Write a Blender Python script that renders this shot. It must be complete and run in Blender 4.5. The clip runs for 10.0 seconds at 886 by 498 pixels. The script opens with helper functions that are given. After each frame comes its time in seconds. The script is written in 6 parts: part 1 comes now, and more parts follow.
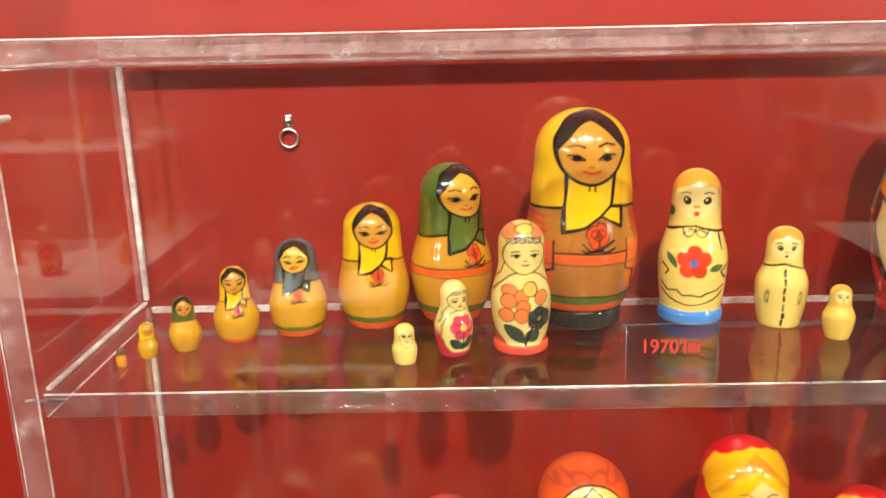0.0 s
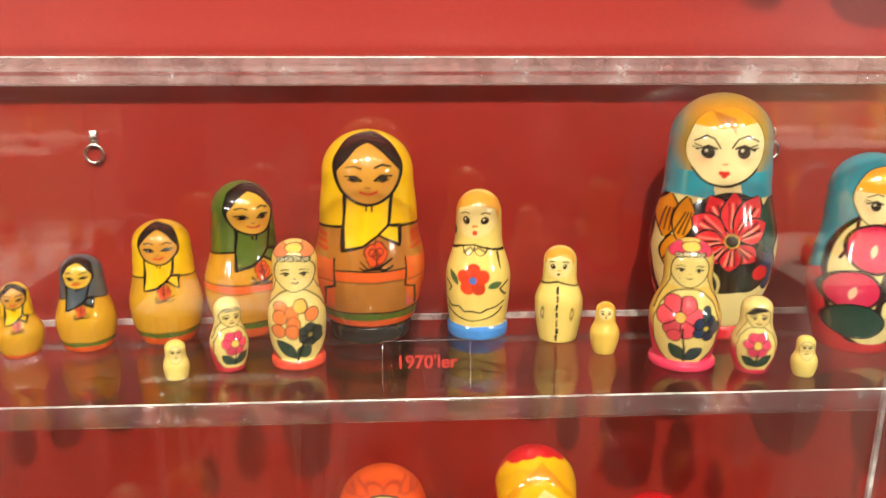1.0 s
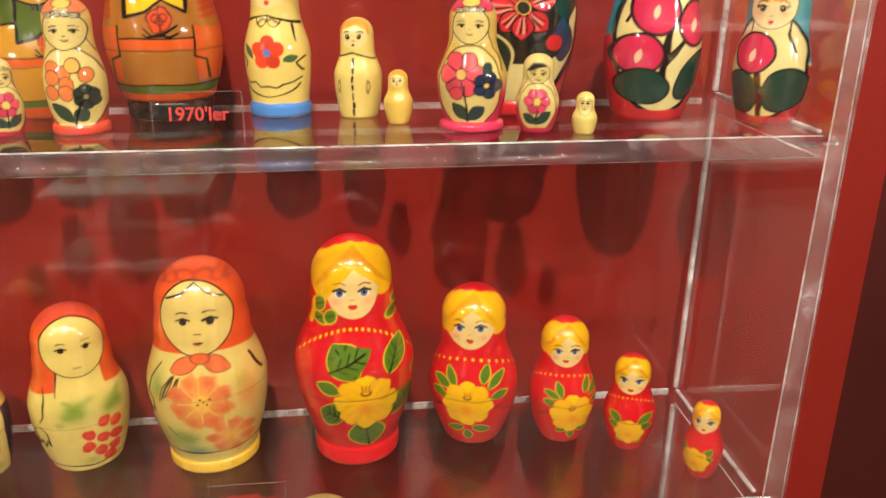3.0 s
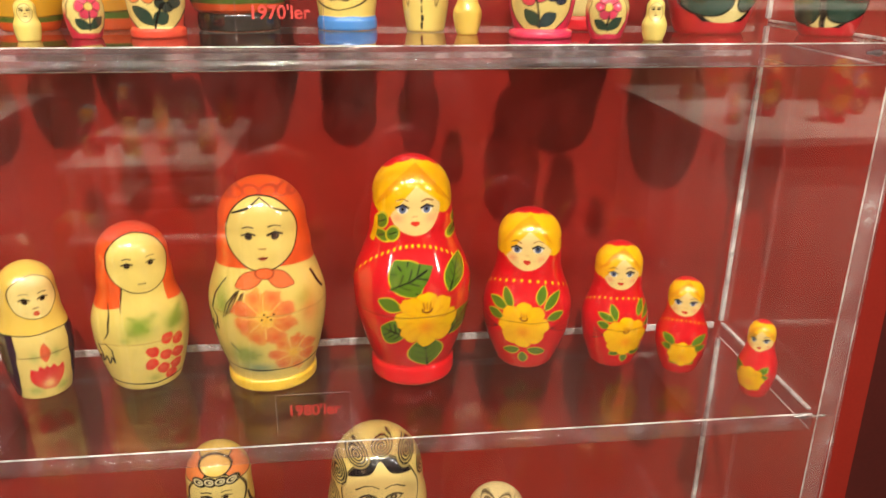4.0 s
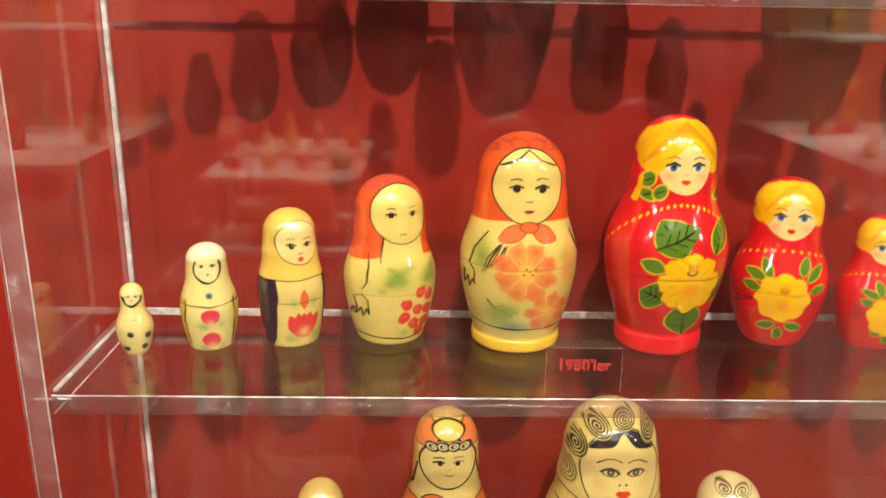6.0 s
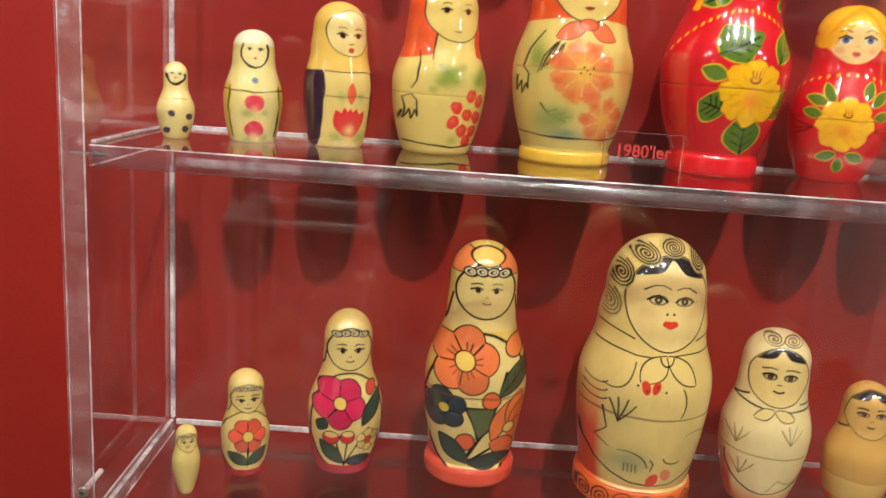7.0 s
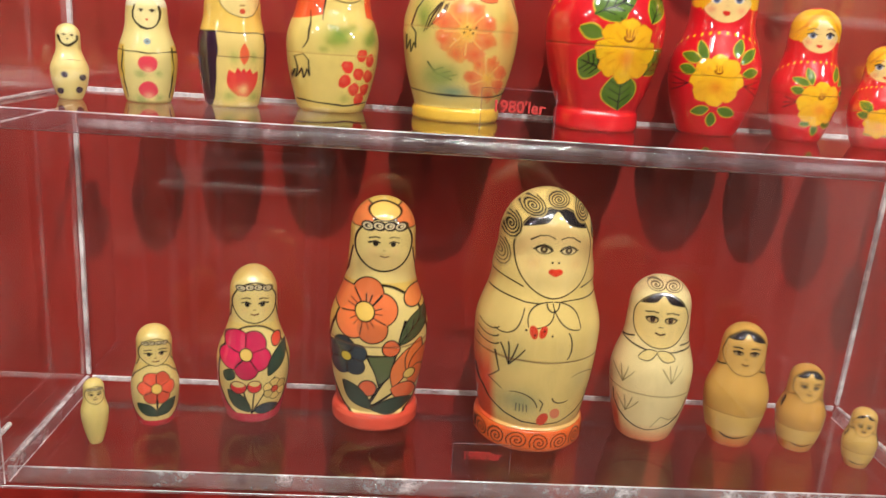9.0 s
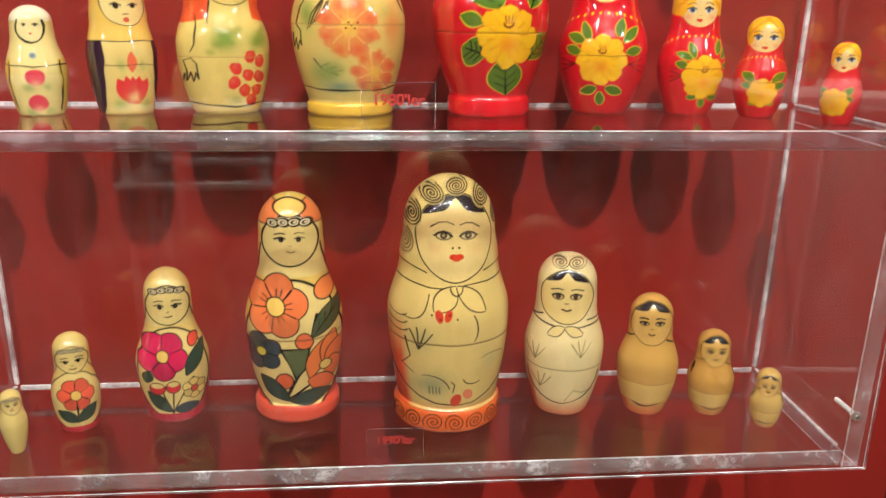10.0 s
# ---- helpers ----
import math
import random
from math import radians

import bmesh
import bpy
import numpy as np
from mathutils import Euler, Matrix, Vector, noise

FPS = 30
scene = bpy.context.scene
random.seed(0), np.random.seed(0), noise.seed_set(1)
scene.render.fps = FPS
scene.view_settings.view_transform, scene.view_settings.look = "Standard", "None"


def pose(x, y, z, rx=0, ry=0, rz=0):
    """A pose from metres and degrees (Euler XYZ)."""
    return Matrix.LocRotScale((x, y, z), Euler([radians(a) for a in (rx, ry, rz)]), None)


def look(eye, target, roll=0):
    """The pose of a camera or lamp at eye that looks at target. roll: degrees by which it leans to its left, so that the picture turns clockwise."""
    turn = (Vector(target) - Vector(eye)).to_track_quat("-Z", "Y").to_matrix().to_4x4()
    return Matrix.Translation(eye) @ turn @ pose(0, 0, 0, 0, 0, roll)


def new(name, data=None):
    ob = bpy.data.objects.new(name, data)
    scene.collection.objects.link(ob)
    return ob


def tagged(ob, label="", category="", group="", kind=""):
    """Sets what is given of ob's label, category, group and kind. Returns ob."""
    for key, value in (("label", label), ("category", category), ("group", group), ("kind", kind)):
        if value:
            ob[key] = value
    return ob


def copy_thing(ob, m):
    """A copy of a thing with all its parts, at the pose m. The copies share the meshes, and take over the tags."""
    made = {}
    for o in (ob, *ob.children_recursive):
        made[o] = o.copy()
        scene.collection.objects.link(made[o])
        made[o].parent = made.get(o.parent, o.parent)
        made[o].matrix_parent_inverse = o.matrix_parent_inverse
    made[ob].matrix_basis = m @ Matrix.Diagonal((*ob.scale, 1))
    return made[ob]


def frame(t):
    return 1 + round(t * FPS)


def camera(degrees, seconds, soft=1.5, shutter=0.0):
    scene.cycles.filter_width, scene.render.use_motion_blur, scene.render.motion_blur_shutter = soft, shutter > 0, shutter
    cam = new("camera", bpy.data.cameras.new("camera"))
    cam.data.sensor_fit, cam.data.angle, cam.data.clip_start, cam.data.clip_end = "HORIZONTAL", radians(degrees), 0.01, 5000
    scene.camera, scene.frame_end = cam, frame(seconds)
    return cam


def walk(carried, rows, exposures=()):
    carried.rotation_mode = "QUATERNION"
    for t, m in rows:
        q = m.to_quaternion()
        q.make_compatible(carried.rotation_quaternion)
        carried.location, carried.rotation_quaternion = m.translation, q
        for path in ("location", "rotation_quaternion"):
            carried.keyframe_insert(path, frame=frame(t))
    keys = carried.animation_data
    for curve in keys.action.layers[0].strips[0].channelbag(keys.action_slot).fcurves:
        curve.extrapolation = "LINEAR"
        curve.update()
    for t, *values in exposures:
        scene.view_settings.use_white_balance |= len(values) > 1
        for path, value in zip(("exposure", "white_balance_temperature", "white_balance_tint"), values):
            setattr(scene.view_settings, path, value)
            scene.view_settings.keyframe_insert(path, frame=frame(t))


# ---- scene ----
cam = camera(58.16, 10.0, soft=1.3)
PATH = [
    (0, (0.0196, -0.0267, 1.4968), (-0.0029, 1.9052, 0.9799), -1.21),
    (0.5, (0.0710, -0.0332, 1.5062), (0.0850, 1.8979, 0.9860), -1.03),
    (1, (0.1308, -0.0422, 1.5070), (0.2351, 1.8906, 1.0039), 0.04),
    (1.5, (0.1895, -0.0503, 1.5110), (0.3484, 1.8807, 1.0150), -0.02),
    (2, (0.2216, -0.0569, 1.5007), (0.4093, 1.8743, 1.0157), -0.15),
    (2.5, (0.2340, -0.0722, 1.4572), (0.4277, 1.8398, 0.9035), -0.15),
    (3, (0.2360, -0.0807, 1.4102), (0.4494, 1.7839, 0.7188), 0.17),
    (3.2, (0.2396, -0.0806, 1.3952), (0.4686, 1.7630, 0.6546), 0.30),
    (4.3, (0.1634, -0.1088, 1.3523), (0.3576, 1.7595, 0.6656), 0.62),
    (4.5, (0.1544, -0.0990, 1.3556), (0.2865, 1.7685, 0.6520), 0.31),
    (5, (0.1363, -0.1031, 1.3571), (0.1784, 1.7639, 0.6414), -0.11),
    (5.2, (0.1313, -0.0988, 1.3557), (0.1257, 1.7617, 0.6220), -0.56),
    (6.3, (0.0132, -0.1146, 1.2375), (0.0757, 1.8061, 0.6832), 1.73),
    (6.5, (0.0083, -0.1211, 1.1978), (0.0485, 1.7996, 0.6416), 3.00),
    (7, (0.0165, -0.1360, 1.0941), (0.0396, 1.8126, 0.6442), 4.26),
    (7.5, (0.0226, -0.1468, 1.0641), (-0.0041, 1.7977, 0.5971), 4.48),
    (8, (0.0188, -0.1470, 1.0526), (0.0360, 1.8009, 0.5994), 4.61),
    (8.5, (0.0449, -0.1605, 1.0648), (0.1042, 1.7872, 0.6140), 3.93),
    (9, (0.0681, -0.1659, 1.0963), (0.1951, 1.7584, 0.5663), 4.03),
    (9.5, (0.1108, -0.1719, 1.1032), (0.2685, 1.7435, 0.5497), 2.95),
    (10, (0.1367, -0.1815, 1.1100), (0.2968, 1.7269, 0.5333), 0.71),
]
walk(cam, [(t, look(eye, target, roll)) for t, eye, target, roll in PATH],
     [(0, 0.1, 6500, 3), (1, 0.02, 6500, 3), (2, -0.1, 6500, 4), (3, -0.07, 6500, 8), (4.3, 0.14, 6500, 5), (6.4, 0.2, 6500, 4), (7, 0.04, 5900, 10), (8, 0.16, 5750, 10), (10, 0.14, 5850, 10)])


# ---- world and light ----
world = bpy.data.worlds.new("world")
scene.world = world
world.use_nodes = True
world.node_tree.nodes["Background"].inputs[0].default_value = (0.9, 0.75, 0.62, 1)
world.node_tree.nodes["Background"].inputs[1].default_value = 0.003


def ceiling_spot(x, y, z, tx, ty, tz, watts, size, cone, colour):
    lamp = bpy.data.lights.new("ceiling_spot", "SPOT")
    lamp.energy, lamp.shadow_soft_size, lamp.spot_size, lamp.spot_blend = watts, size, radians(cone), 1.0
    lamp.color = colour
    ob = new("ceiling_spot_light", lamp)
    ob.matrix_world = look((x, y, z), (tx, ty, tz))
    return ob


WARM = (1.0, 0.945, 0.79)
ceiling_spot(0.20, -0.84, 2.72, 0.14, 0.55, 1.00, 188, 0.026, 72, WARM)
ceiling_spot(-0.85, -0.95, 2.72, -0.26, 0.55, 1.58, 62, 0.05, 38, WARM)
ceiling_spot(1.25, -0.95, 2.72, 0.56, 0.55, 1.12, 34, 0.05, 56, WARM)
ceiling_spot(-0.30, -0.90, 2.72, 0.10, 0.55, 1.10, 20, 0.018, 60, WARM)
ceiling_spot(0.72, -0.90, 2.72, 0.30, 0.55, 1.10, 16, 0.018, 60, WARM)


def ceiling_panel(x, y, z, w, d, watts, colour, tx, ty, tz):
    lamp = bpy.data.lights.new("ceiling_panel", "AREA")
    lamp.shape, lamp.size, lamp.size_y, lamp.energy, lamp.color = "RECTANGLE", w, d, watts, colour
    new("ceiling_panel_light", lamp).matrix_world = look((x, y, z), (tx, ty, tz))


# a row of three panels on the ceiling
for px in (-0.95, 0.15, 1.25):
    ceiling_panel(px, -0.85, 2.80, 0.50, 0.16, 1.2, (1.0, 0.93, 0.84), px * 0.6, 0.2, 1.0)
# bare lamps at head height, placed from white spots mirrored in the shelves
for px, py, pz in ((-0.53, -0.18, 1.60), (0.85, -0.12, 1.57)):
    ceiling_panel(px, py, pz, 0.06, 0.034, 0.9, (1.0, 0.96, 0.9), 0.16, 0.5, 1.15)
# added fill lamp over the aisle
ceiling_panel(0.3, -2.0, 2.85, 1.6, 0.5, 6.0, (1.0, 0.92, 0.82), 0.3, -1.6, 0)
# added side lamps standing in for lit displays, for tall glints on the lacquer
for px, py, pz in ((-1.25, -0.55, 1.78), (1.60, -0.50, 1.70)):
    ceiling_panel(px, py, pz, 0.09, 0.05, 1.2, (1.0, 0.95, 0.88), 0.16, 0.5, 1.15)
# spots over the displays across the aisle
ceiling_spot(-0.33, -0.75, 2.72, -0.33, -1.22, 0.80, 290, 0.03, 22, WARM)
ceiling_spot(1.60, -0.65, 2.72, 1.70, -1.42, 1.00, 300, 0.03, 44, WARM)
# next two: wide spots added to brighten the floor's reflection in the front panel
ceiling_spot(-1.60, -1.20, 2.80, -1.75, -1.75, 0.00, 300, 0.05, 82, WARM)
ceiling_spot(1.95, -1.00, 2.80, 2.20, -1.60, 0.00, 110, 0.05, 82, WARM)
# spots added to brighten the counters' reflections
ceiling_spot(-1.20, -0.25, 2.80, -1.30, -1.45, 1.20, 230, 0.04, 50, WARM)
ceiling_spot(1.75, -0.20, 2.80, 1.75, -1.20, 0.60, 110, 0.04, 56, WARM)


# ---- materials ----
def srgb(r, g, b):
    return tuple((c / 255 / 12.92) if c < 10.3 else ((c / 255 + 0.055) / 1.055) ** 2.4 for c in (r, g, b))


def material(name):
    m = bpy.data.materials.new(name)
    m.use_nodes = True
    nt = m.node_tree
    return m, nt, nt.nodes["Principled BSDF"], nt.nodes["Material Output"]


def node(nt, kind, **values):
    n = nt.nodes.new(kind)
    for key, value in values.items():
        n.inputs[key].default_value = value
    return n


def coords(nt, scale=(1, 1, 1), space="Object"):
    tc = nt.nodes.new("ShaderNodeTexCoord")
    mp = nt.nodes.new("ShaderNodeMapping")
    mp.inputs["Scale"].default_value = scale
    nt.links.new(tc.outputs[space], mp.inputs["Vector"])
    return mp.outputs["Vector"]


def noise_of(nt, vector, scale, detail=4.0, rough=0.55):
    n = node(nt, "ShaderNodeTexNoise", Scale=scale, Detail=detail, Roughness=rough)
    nt.links.new(vector, n.inputs["Vector"])
    return n.outputs["Fac"]


def ramp(nt, fac, stops):
    r = nt.nodes.new("ShaderNodeValToRGB")
    while len(r.color_ramp.elements) < len(stops):
        r.color_ramp.elements.new(0.5)
    for el, (pos, col) in zip(r.color_ramp.elements, stops):
        el.position = pos
        el.color = (*col, 1) if len(col) == 3 else col
    nt.links.new(fac, r.inputs["Fac"])
    return r.outputs["Color"]


def maths(nt, op, a, b):
    n = nt.nodes.new("ShaderNodeMath")
    n.operation = op
    for slot, v in zip(n.inputs, (a, b)):
        if isinstance(v, (int, float)):
            slot.default_value = v
        else:
            nt.links.new(v, slot)
    return n.outputs[0]


def bumped(nt, bsdf, height, strength, distance):
    b = node(nt, "ShaderNodeBump", Strength=strength, Distance=distance)
    nt.links.new(height, b.inputs["Height"])
    nt.links.new(b.outputs["Normal"], bsdf.inputs["Normal"])


def mottled(name, dark, light, rough, scale=8.0, grain=180.0, bump=0.15, metal=0.0, coat=0.0, stretch=(1, 1, 1)):
    m, nt, bsdf, out = material(name)
    v = coords(nt, stretch)
    a, b = noise_of(nt, v, scale), noise_of(nt, v, grain, 3)
    mixed = maths(nt, "ADD", maths(nt, "MULTIPLY", a, 0.7), maths(nt, "MULTIPLY", b, 0.3))
    nt.links.new(ramp(nt, mixed, [(0.35, dark), (0.65, light)]), bsdf.inputs["Base Color"])
    nt.links.new(maths(nt, "ADD", maths(nt, "MULTIPLY", a, 0.2), rough - 0.1), bsdf.inputs["Roughness"])
    bsdf.inputs["Metallic"].default_value, bsdf.inputs["Coat Weight"].default_value = metal, coat
    bumped(nt, bsdf, b, bump, 0.001)
    return m


RED_WALL = mottled("red_painted_board", srgb(138, 26, 18), srgb(152, 33, 23), 0.40, 2.2, 260, 0.08)
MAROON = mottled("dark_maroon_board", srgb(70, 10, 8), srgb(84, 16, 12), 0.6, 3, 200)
CREAM_WALL = mottled("room_plaster", (0.20, 0.15, 0.11), (0.26, 0.20, 0.15), 0.8, 2, 120)
FLOORING = mottled("room_floor", (0.30, 0.22, 0.16), (0.40, 0.31, 0.23), 0.4, 3, 90, stretch=(1, 8, 1))
STEEL = mottled("nickel_plated_steel", (0.55, 0.53, 0.5), (0.75, 0.73, 0.7), 0.28, 60, 900, 0.05, metal=1.0)
DARK_STEEL = mottled("darkened_screw_steel", (0.16, 0.15, 0.15), (0.36, 0.35, 0.34), 0.35, 200, 900, 0.1, metal=1.0)
WHITE_PIN = mottled("white_nylon_pin", (0.72, 0.7, 0.68), (0.82, 0.8, 0.78), 0.35, 90, 600)
RED_INK = mottled("red_print", srgb(182, 50, 46), srgb(200, 60, 54), 0.5, 60, 900)


def clear_acrylic(name, tint, haze):
    m, nt, bsdf, out = material(name)
    nt.nodes.remove(bsdf)
    lw = node(nt, "ShaderNodeLayerWeight", Blend=0.5)
    fifth = maths(nt, "POWER", lw.outputs["Facing"], 4.2)
    gloss_share = maths(nt, "ADD", maths(nt, "MULTIPLY", fifth, 0.9), 0.042)
    clear = node(nt, "ShaderNodeBsdfTransparent", Color=(*tint, 1))
    gloss = node(nt, "ShaderNodeBsdfGlossy", Color=(1, 1, 1, 1), Roughness=0.02)
    mix = nt.nodes.new("ShaderNodeMixShader")
    nt.links.new(gloss_share, mix.inputs[0])
    nt.links.new(clear.outputs[0], mix.inputs[1])
    nt.links.new(gloss.outputs[0], mix.inputs[2])
    v = coords(nt, (1, 1, 0.6))
    smear = noise_of(nt, v, 14, 6, 0.7)
    fine = noise_of(nt, v, 240, 3, 0.7)
    film = maths(nt, "MULTIPLY", ramp(nt, smear, [(0.5, (0.05,) * 3), (0.62, (0.5,) * 3), (0.74, (1.2,) * 3)]), ramp(nt, fine, [(0.4, (0.4,) * 3), (0.7, (1,) * 3)]))
    # whitish film: dust and smears, plus the room's reflected veil put into colour
    dust_haze = node(nt, "ShaderNodeBsdfDiffuse", Color=(0.8, 0.76, 0.74, 1))
    veil = nt.nodes.new("ShaderNodeMixShader")
    nt.links.new(maths(nt, "MULTIPLY", film, haze), veil.inputs[0])
    nt.links.new(mix.outputs[0], veil.inputs[1])
    nt.links.new(dust_haze.outputs[0], veil.inputs[2])
    nt.links.new(veil.outputs[0], out.inputs["Surface"])
    return m


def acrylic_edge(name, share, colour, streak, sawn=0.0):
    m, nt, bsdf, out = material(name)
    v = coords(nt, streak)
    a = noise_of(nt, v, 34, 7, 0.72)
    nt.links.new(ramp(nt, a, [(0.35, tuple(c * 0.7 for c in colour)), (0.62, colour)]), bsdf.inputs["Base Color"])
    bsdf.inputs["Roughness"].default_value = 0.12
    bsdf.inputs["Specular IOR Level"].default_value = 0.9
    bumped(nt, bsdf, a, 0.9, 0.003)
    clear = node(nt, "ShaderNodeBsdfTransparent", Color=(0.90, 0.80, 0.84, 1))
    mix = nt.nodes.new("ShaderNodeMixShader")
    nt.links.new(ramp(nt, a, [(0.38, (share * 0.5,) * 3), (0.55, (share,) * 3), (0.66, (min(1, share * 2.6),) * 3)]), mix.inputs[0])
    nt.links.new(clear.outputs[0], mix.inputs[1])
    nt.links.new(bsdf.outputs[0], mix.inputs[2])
    shine = node(nt, "ShaderNodeBsdfGlossy", Color=(1, 1, 1, 1), Roughness=0.09)
    wave = nt.nodes.new("ShaderNodeBump")
    wave.inputs["Strength"].default_value, wave.inputs["Distance"].default_value = 0.35, 0.002
    nt.links.new(noise_of(nt, coords(nt), 170, 5, 0.7) if sawn else a, wave.inputs["Height"])
    # saw marks along the edge
    parts_of = nt.nodes.new("ShaderNodeSeparateXYZ")
    nt.links.new(coords(nt), parts_of.inputs[0])
    ripple = nt.nodes.new("ShaderNodeMath")
    ripple.operation = "SINE"
    nt.links.new(maths(nt, "MULTIPLY", parts_of.outputs[2], 600.0), ripple.inputs[0])
    marks = nt.nodes.new("ShaderNodeBump")
    marks.inputs["Strength"].default_value, marks.inputs["Distance"].default_value = sawn, 0.0010
    nt.links.new(ripple.outputs[0], marks.inputs["Height"])
    nt.links.new(wave.outputs[0], marks.inputs["Normal"])
    nt.links.new(marks.outputs[0], shine.inputs["Normal"])
    polish = nt.nodes.new("ShaderNodeMixShader")
    polish.inputs[0].default_value = 0.075 if sawn else 0.05
    nt.links.new(mix.outputs[0], polish.inputs[1])
    nt.links.new(shine.outputs[0], polish.inputs[2])
    nt.links.new(polish.outputs[0], out.inputs["Surface"])
    return m


# side panels: smears, plus haze put in for the brightness that reflections give
SMEAR_AND_HAZE = clear_acrylic("smeared_hazed_acrylic", (0.985, 0.98, 0.982), 0.11)
ACRYLIC = clear_acrylic("clear_acrylic", (0.985, 0.98, 0.982), 0.015)
SHEET = clear_acrylic("thin_clear_film", (0.985, 0.98, 0.985), 0.03)
# dark, nearly opaque copy of the edge, for the bar that casts shade
SHADOW_BAR = acrylic_edge("shadow_caster_acrylic", 0.8, (0.42, 0.22, 0.20), (1, 1, 1))
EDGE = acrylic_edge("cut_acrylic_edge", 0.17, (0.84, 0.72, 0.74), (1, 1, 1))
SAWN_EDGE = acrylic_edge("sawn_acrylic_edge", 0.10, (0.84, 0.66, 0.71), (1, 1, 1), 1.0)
# frosted bottom edge, whitened further: its stronger light is put into the colour
BASE_EDGE = acrylic_edge("lit_frosted_acrylic_edge", 0.34, (0.86, 0.80, 0.81), (1, 1, 1), 1.0)
# rims whitened: the glint of the bevels is put into their colour
RIM = acrylic_edge("glint_white_acrylic_rim", 0.75, (0.86, 0.8, 0.8), (1, 1, 1))
SEAM = acrylic_edge("bonded_acrylic_seam", 0.7, (0.85, 0.8, 0.79), (1, 1, 1))


def lacquer():
    m, nt, bsdf, out = material("lacquered_painted_wood")
    at = nt.nodes.new("ShaderNodeAttribute")
    at.attribute_name = "paint"
    v = coords(nt, (1, 1, 0.18))
    grain, blotch = noise_of(nt, v, 420, 4, 0.6), noise_of(nt, coords(nt), 55, 4, 0.6)
    tone = maths(nt, "ADD", maths(nt, "MULTIPLY", grain, 0.22), maths(nt, "ADD", maths(nt, "MULTIPLY", blotch, 0.3), 0.70))
    mixed = nt.nodes.new("ShaderNodeVectorMath")
    mixed.operation = "SCALE"
    nt.links.new(at.outputs["Color"], mixed.inputs[0])
    nt.links.new(tone, mixed.inputs["Scale"])
    nt.links.new(mixed.outputs[0], bsdf.inputs["Base Color"])
    bsdf.inputs["Roughness"].default_value = 0.4
    bsdf.inputs["Coat Weight"].default_value = 1.0
    bsdf.inputs["Coat IOR"].default_value = 1.85
    bsdf.inputs["Coat Roughness"].default_value = 0.09
    bsdf.inputs["Specular IOR Level"].default_value = 0.2
    bumped(nt, bsdf, noise_of(nt, coords(nt), 120, 3), 0.42, 0.0009)
    bsdf.inputs["Coat Tint"].default_value = (1.0, 0.98, 0.91, 1)
    return m


LACQUER = lacquer()


# ---- mesh helpers ----
def link_mesh(name, bm, mats, parent=None, label=""):
    me = bpy.data.meshes.new(name)
    bm.to_mesh(me)
    bm.free()
    for m in mats if isinstance(mats, (list, tuple)) else [mats]:
        me.materials.append(m)
    ob = new(name, me)
    if parent:
        ob.parent = parent
    if label:
        ob["label"] = label
    return ob


part = link_mesh


def box_bm(lo, hi, bevel=0.0):
    bm = bmesh.new()
    c = [(a + b) / 2 for a, b in zip(lo, hi)]
    d = [b - a for a, b in zip(lo, hi)]
    bmesh.ops.create_cube(bm, size=1, matrix=Matrix.Translation(c) @ Matrix.Diagonal((*d, 1)))
    if bevel:
        bmesh.ops.bevel(bm, geom=bm.edges[:], offset=bevel, segments=2, affect="EDGES", profile=0.5)
    return bm


def panel(name, lo, hi, parent, bevel=0.0009):
    """A slab of acrylic: clear broad faces, and its sawn edges with glint-whitened rims as a part of their own."""
    d = [b - a for a, b in zip(lo, hi)]
    thin = d.index(min(d))
    both = []
    for keep_clear in (True, False):
        bm = box_bm(lo, hi)
        for f in bm.faces:
            f.material_index = 0 if abs(f.normal[thin]) > 0.5 else 1
        bmesh.ops.bevel(bm, geom=bm.edges[:], offset=bevel, segments=1, affect="EDGES", material=2)
        bmesh.ops.delete(bm, geom=[f for f in bm.faces if (f.material_index == 0) != keep_clear], context="FACES")
        both.append(bm)
    pane = part(name, both[0], SMEAR_AND_HAZE if name == "side_panel" else ACRYLIC, parent)
    pane.visible_shadow = False
    for f in both[1].faces:
        f.material_index -= 1
    back = max(hi[1], lo[1]) - 0.003
    if thin != 1:
        bmesh.ops.delete(both[1], geom=[f for f in both[1].faces if f.calc_center_median().y > back], context="FACES")
    if name in ("shelf", "bottom_panel"):
        # the flame-polished front edge bulges a little
        bm, z0, z1 = both[1], lo[2] + bevel, hi[2] - bevel
        front = [f for f in bm.faces if f.normal.y < -0.9]
        upright = [e for f in front for e in f.edges if abs(e.verts[0].co.z - e.verts[1].co.z) > 0.5 * (z1 - z0)]
        bmesh.ops.subdivide_edges(bm, edges=upright, cuts=7, use_grid_fill=True)
        for v in bm.verts:
            if v.co.y < lo[1] + 1e-5 and z0 < v.co.z < z1:
                v.co.y -= 0.0012 * (1 - ((2 * v.co.z - z0 - z1) / (z1 - z0)) ** 2)
        bm.normal_update()
        for f in bm.faces:
            f.smooth = f.normal.y < -0.6
    if name == "back_panel":
        both[1].free()
    else:
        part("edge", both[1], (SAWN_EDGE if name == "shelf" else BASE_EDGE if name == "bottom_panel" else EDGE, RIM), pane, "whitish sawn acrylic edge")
    return pane


def wall(name, lo, hi, mat, label, category):
    return tagged(link_mesh(name, box_bm(lo, hi), mat), label, category, "", "structure")


# ---- the room ----
WY = 0.582
wall("wall_north", (-3.0, WY, 0.0), (0.722, WY + 0.03, 3.0), RED_WALL, "smooth red painted display board behind the case", "wall")
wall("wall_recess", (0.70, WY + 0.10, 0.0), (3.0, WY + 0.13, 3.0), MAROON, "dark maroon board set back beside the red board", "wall")
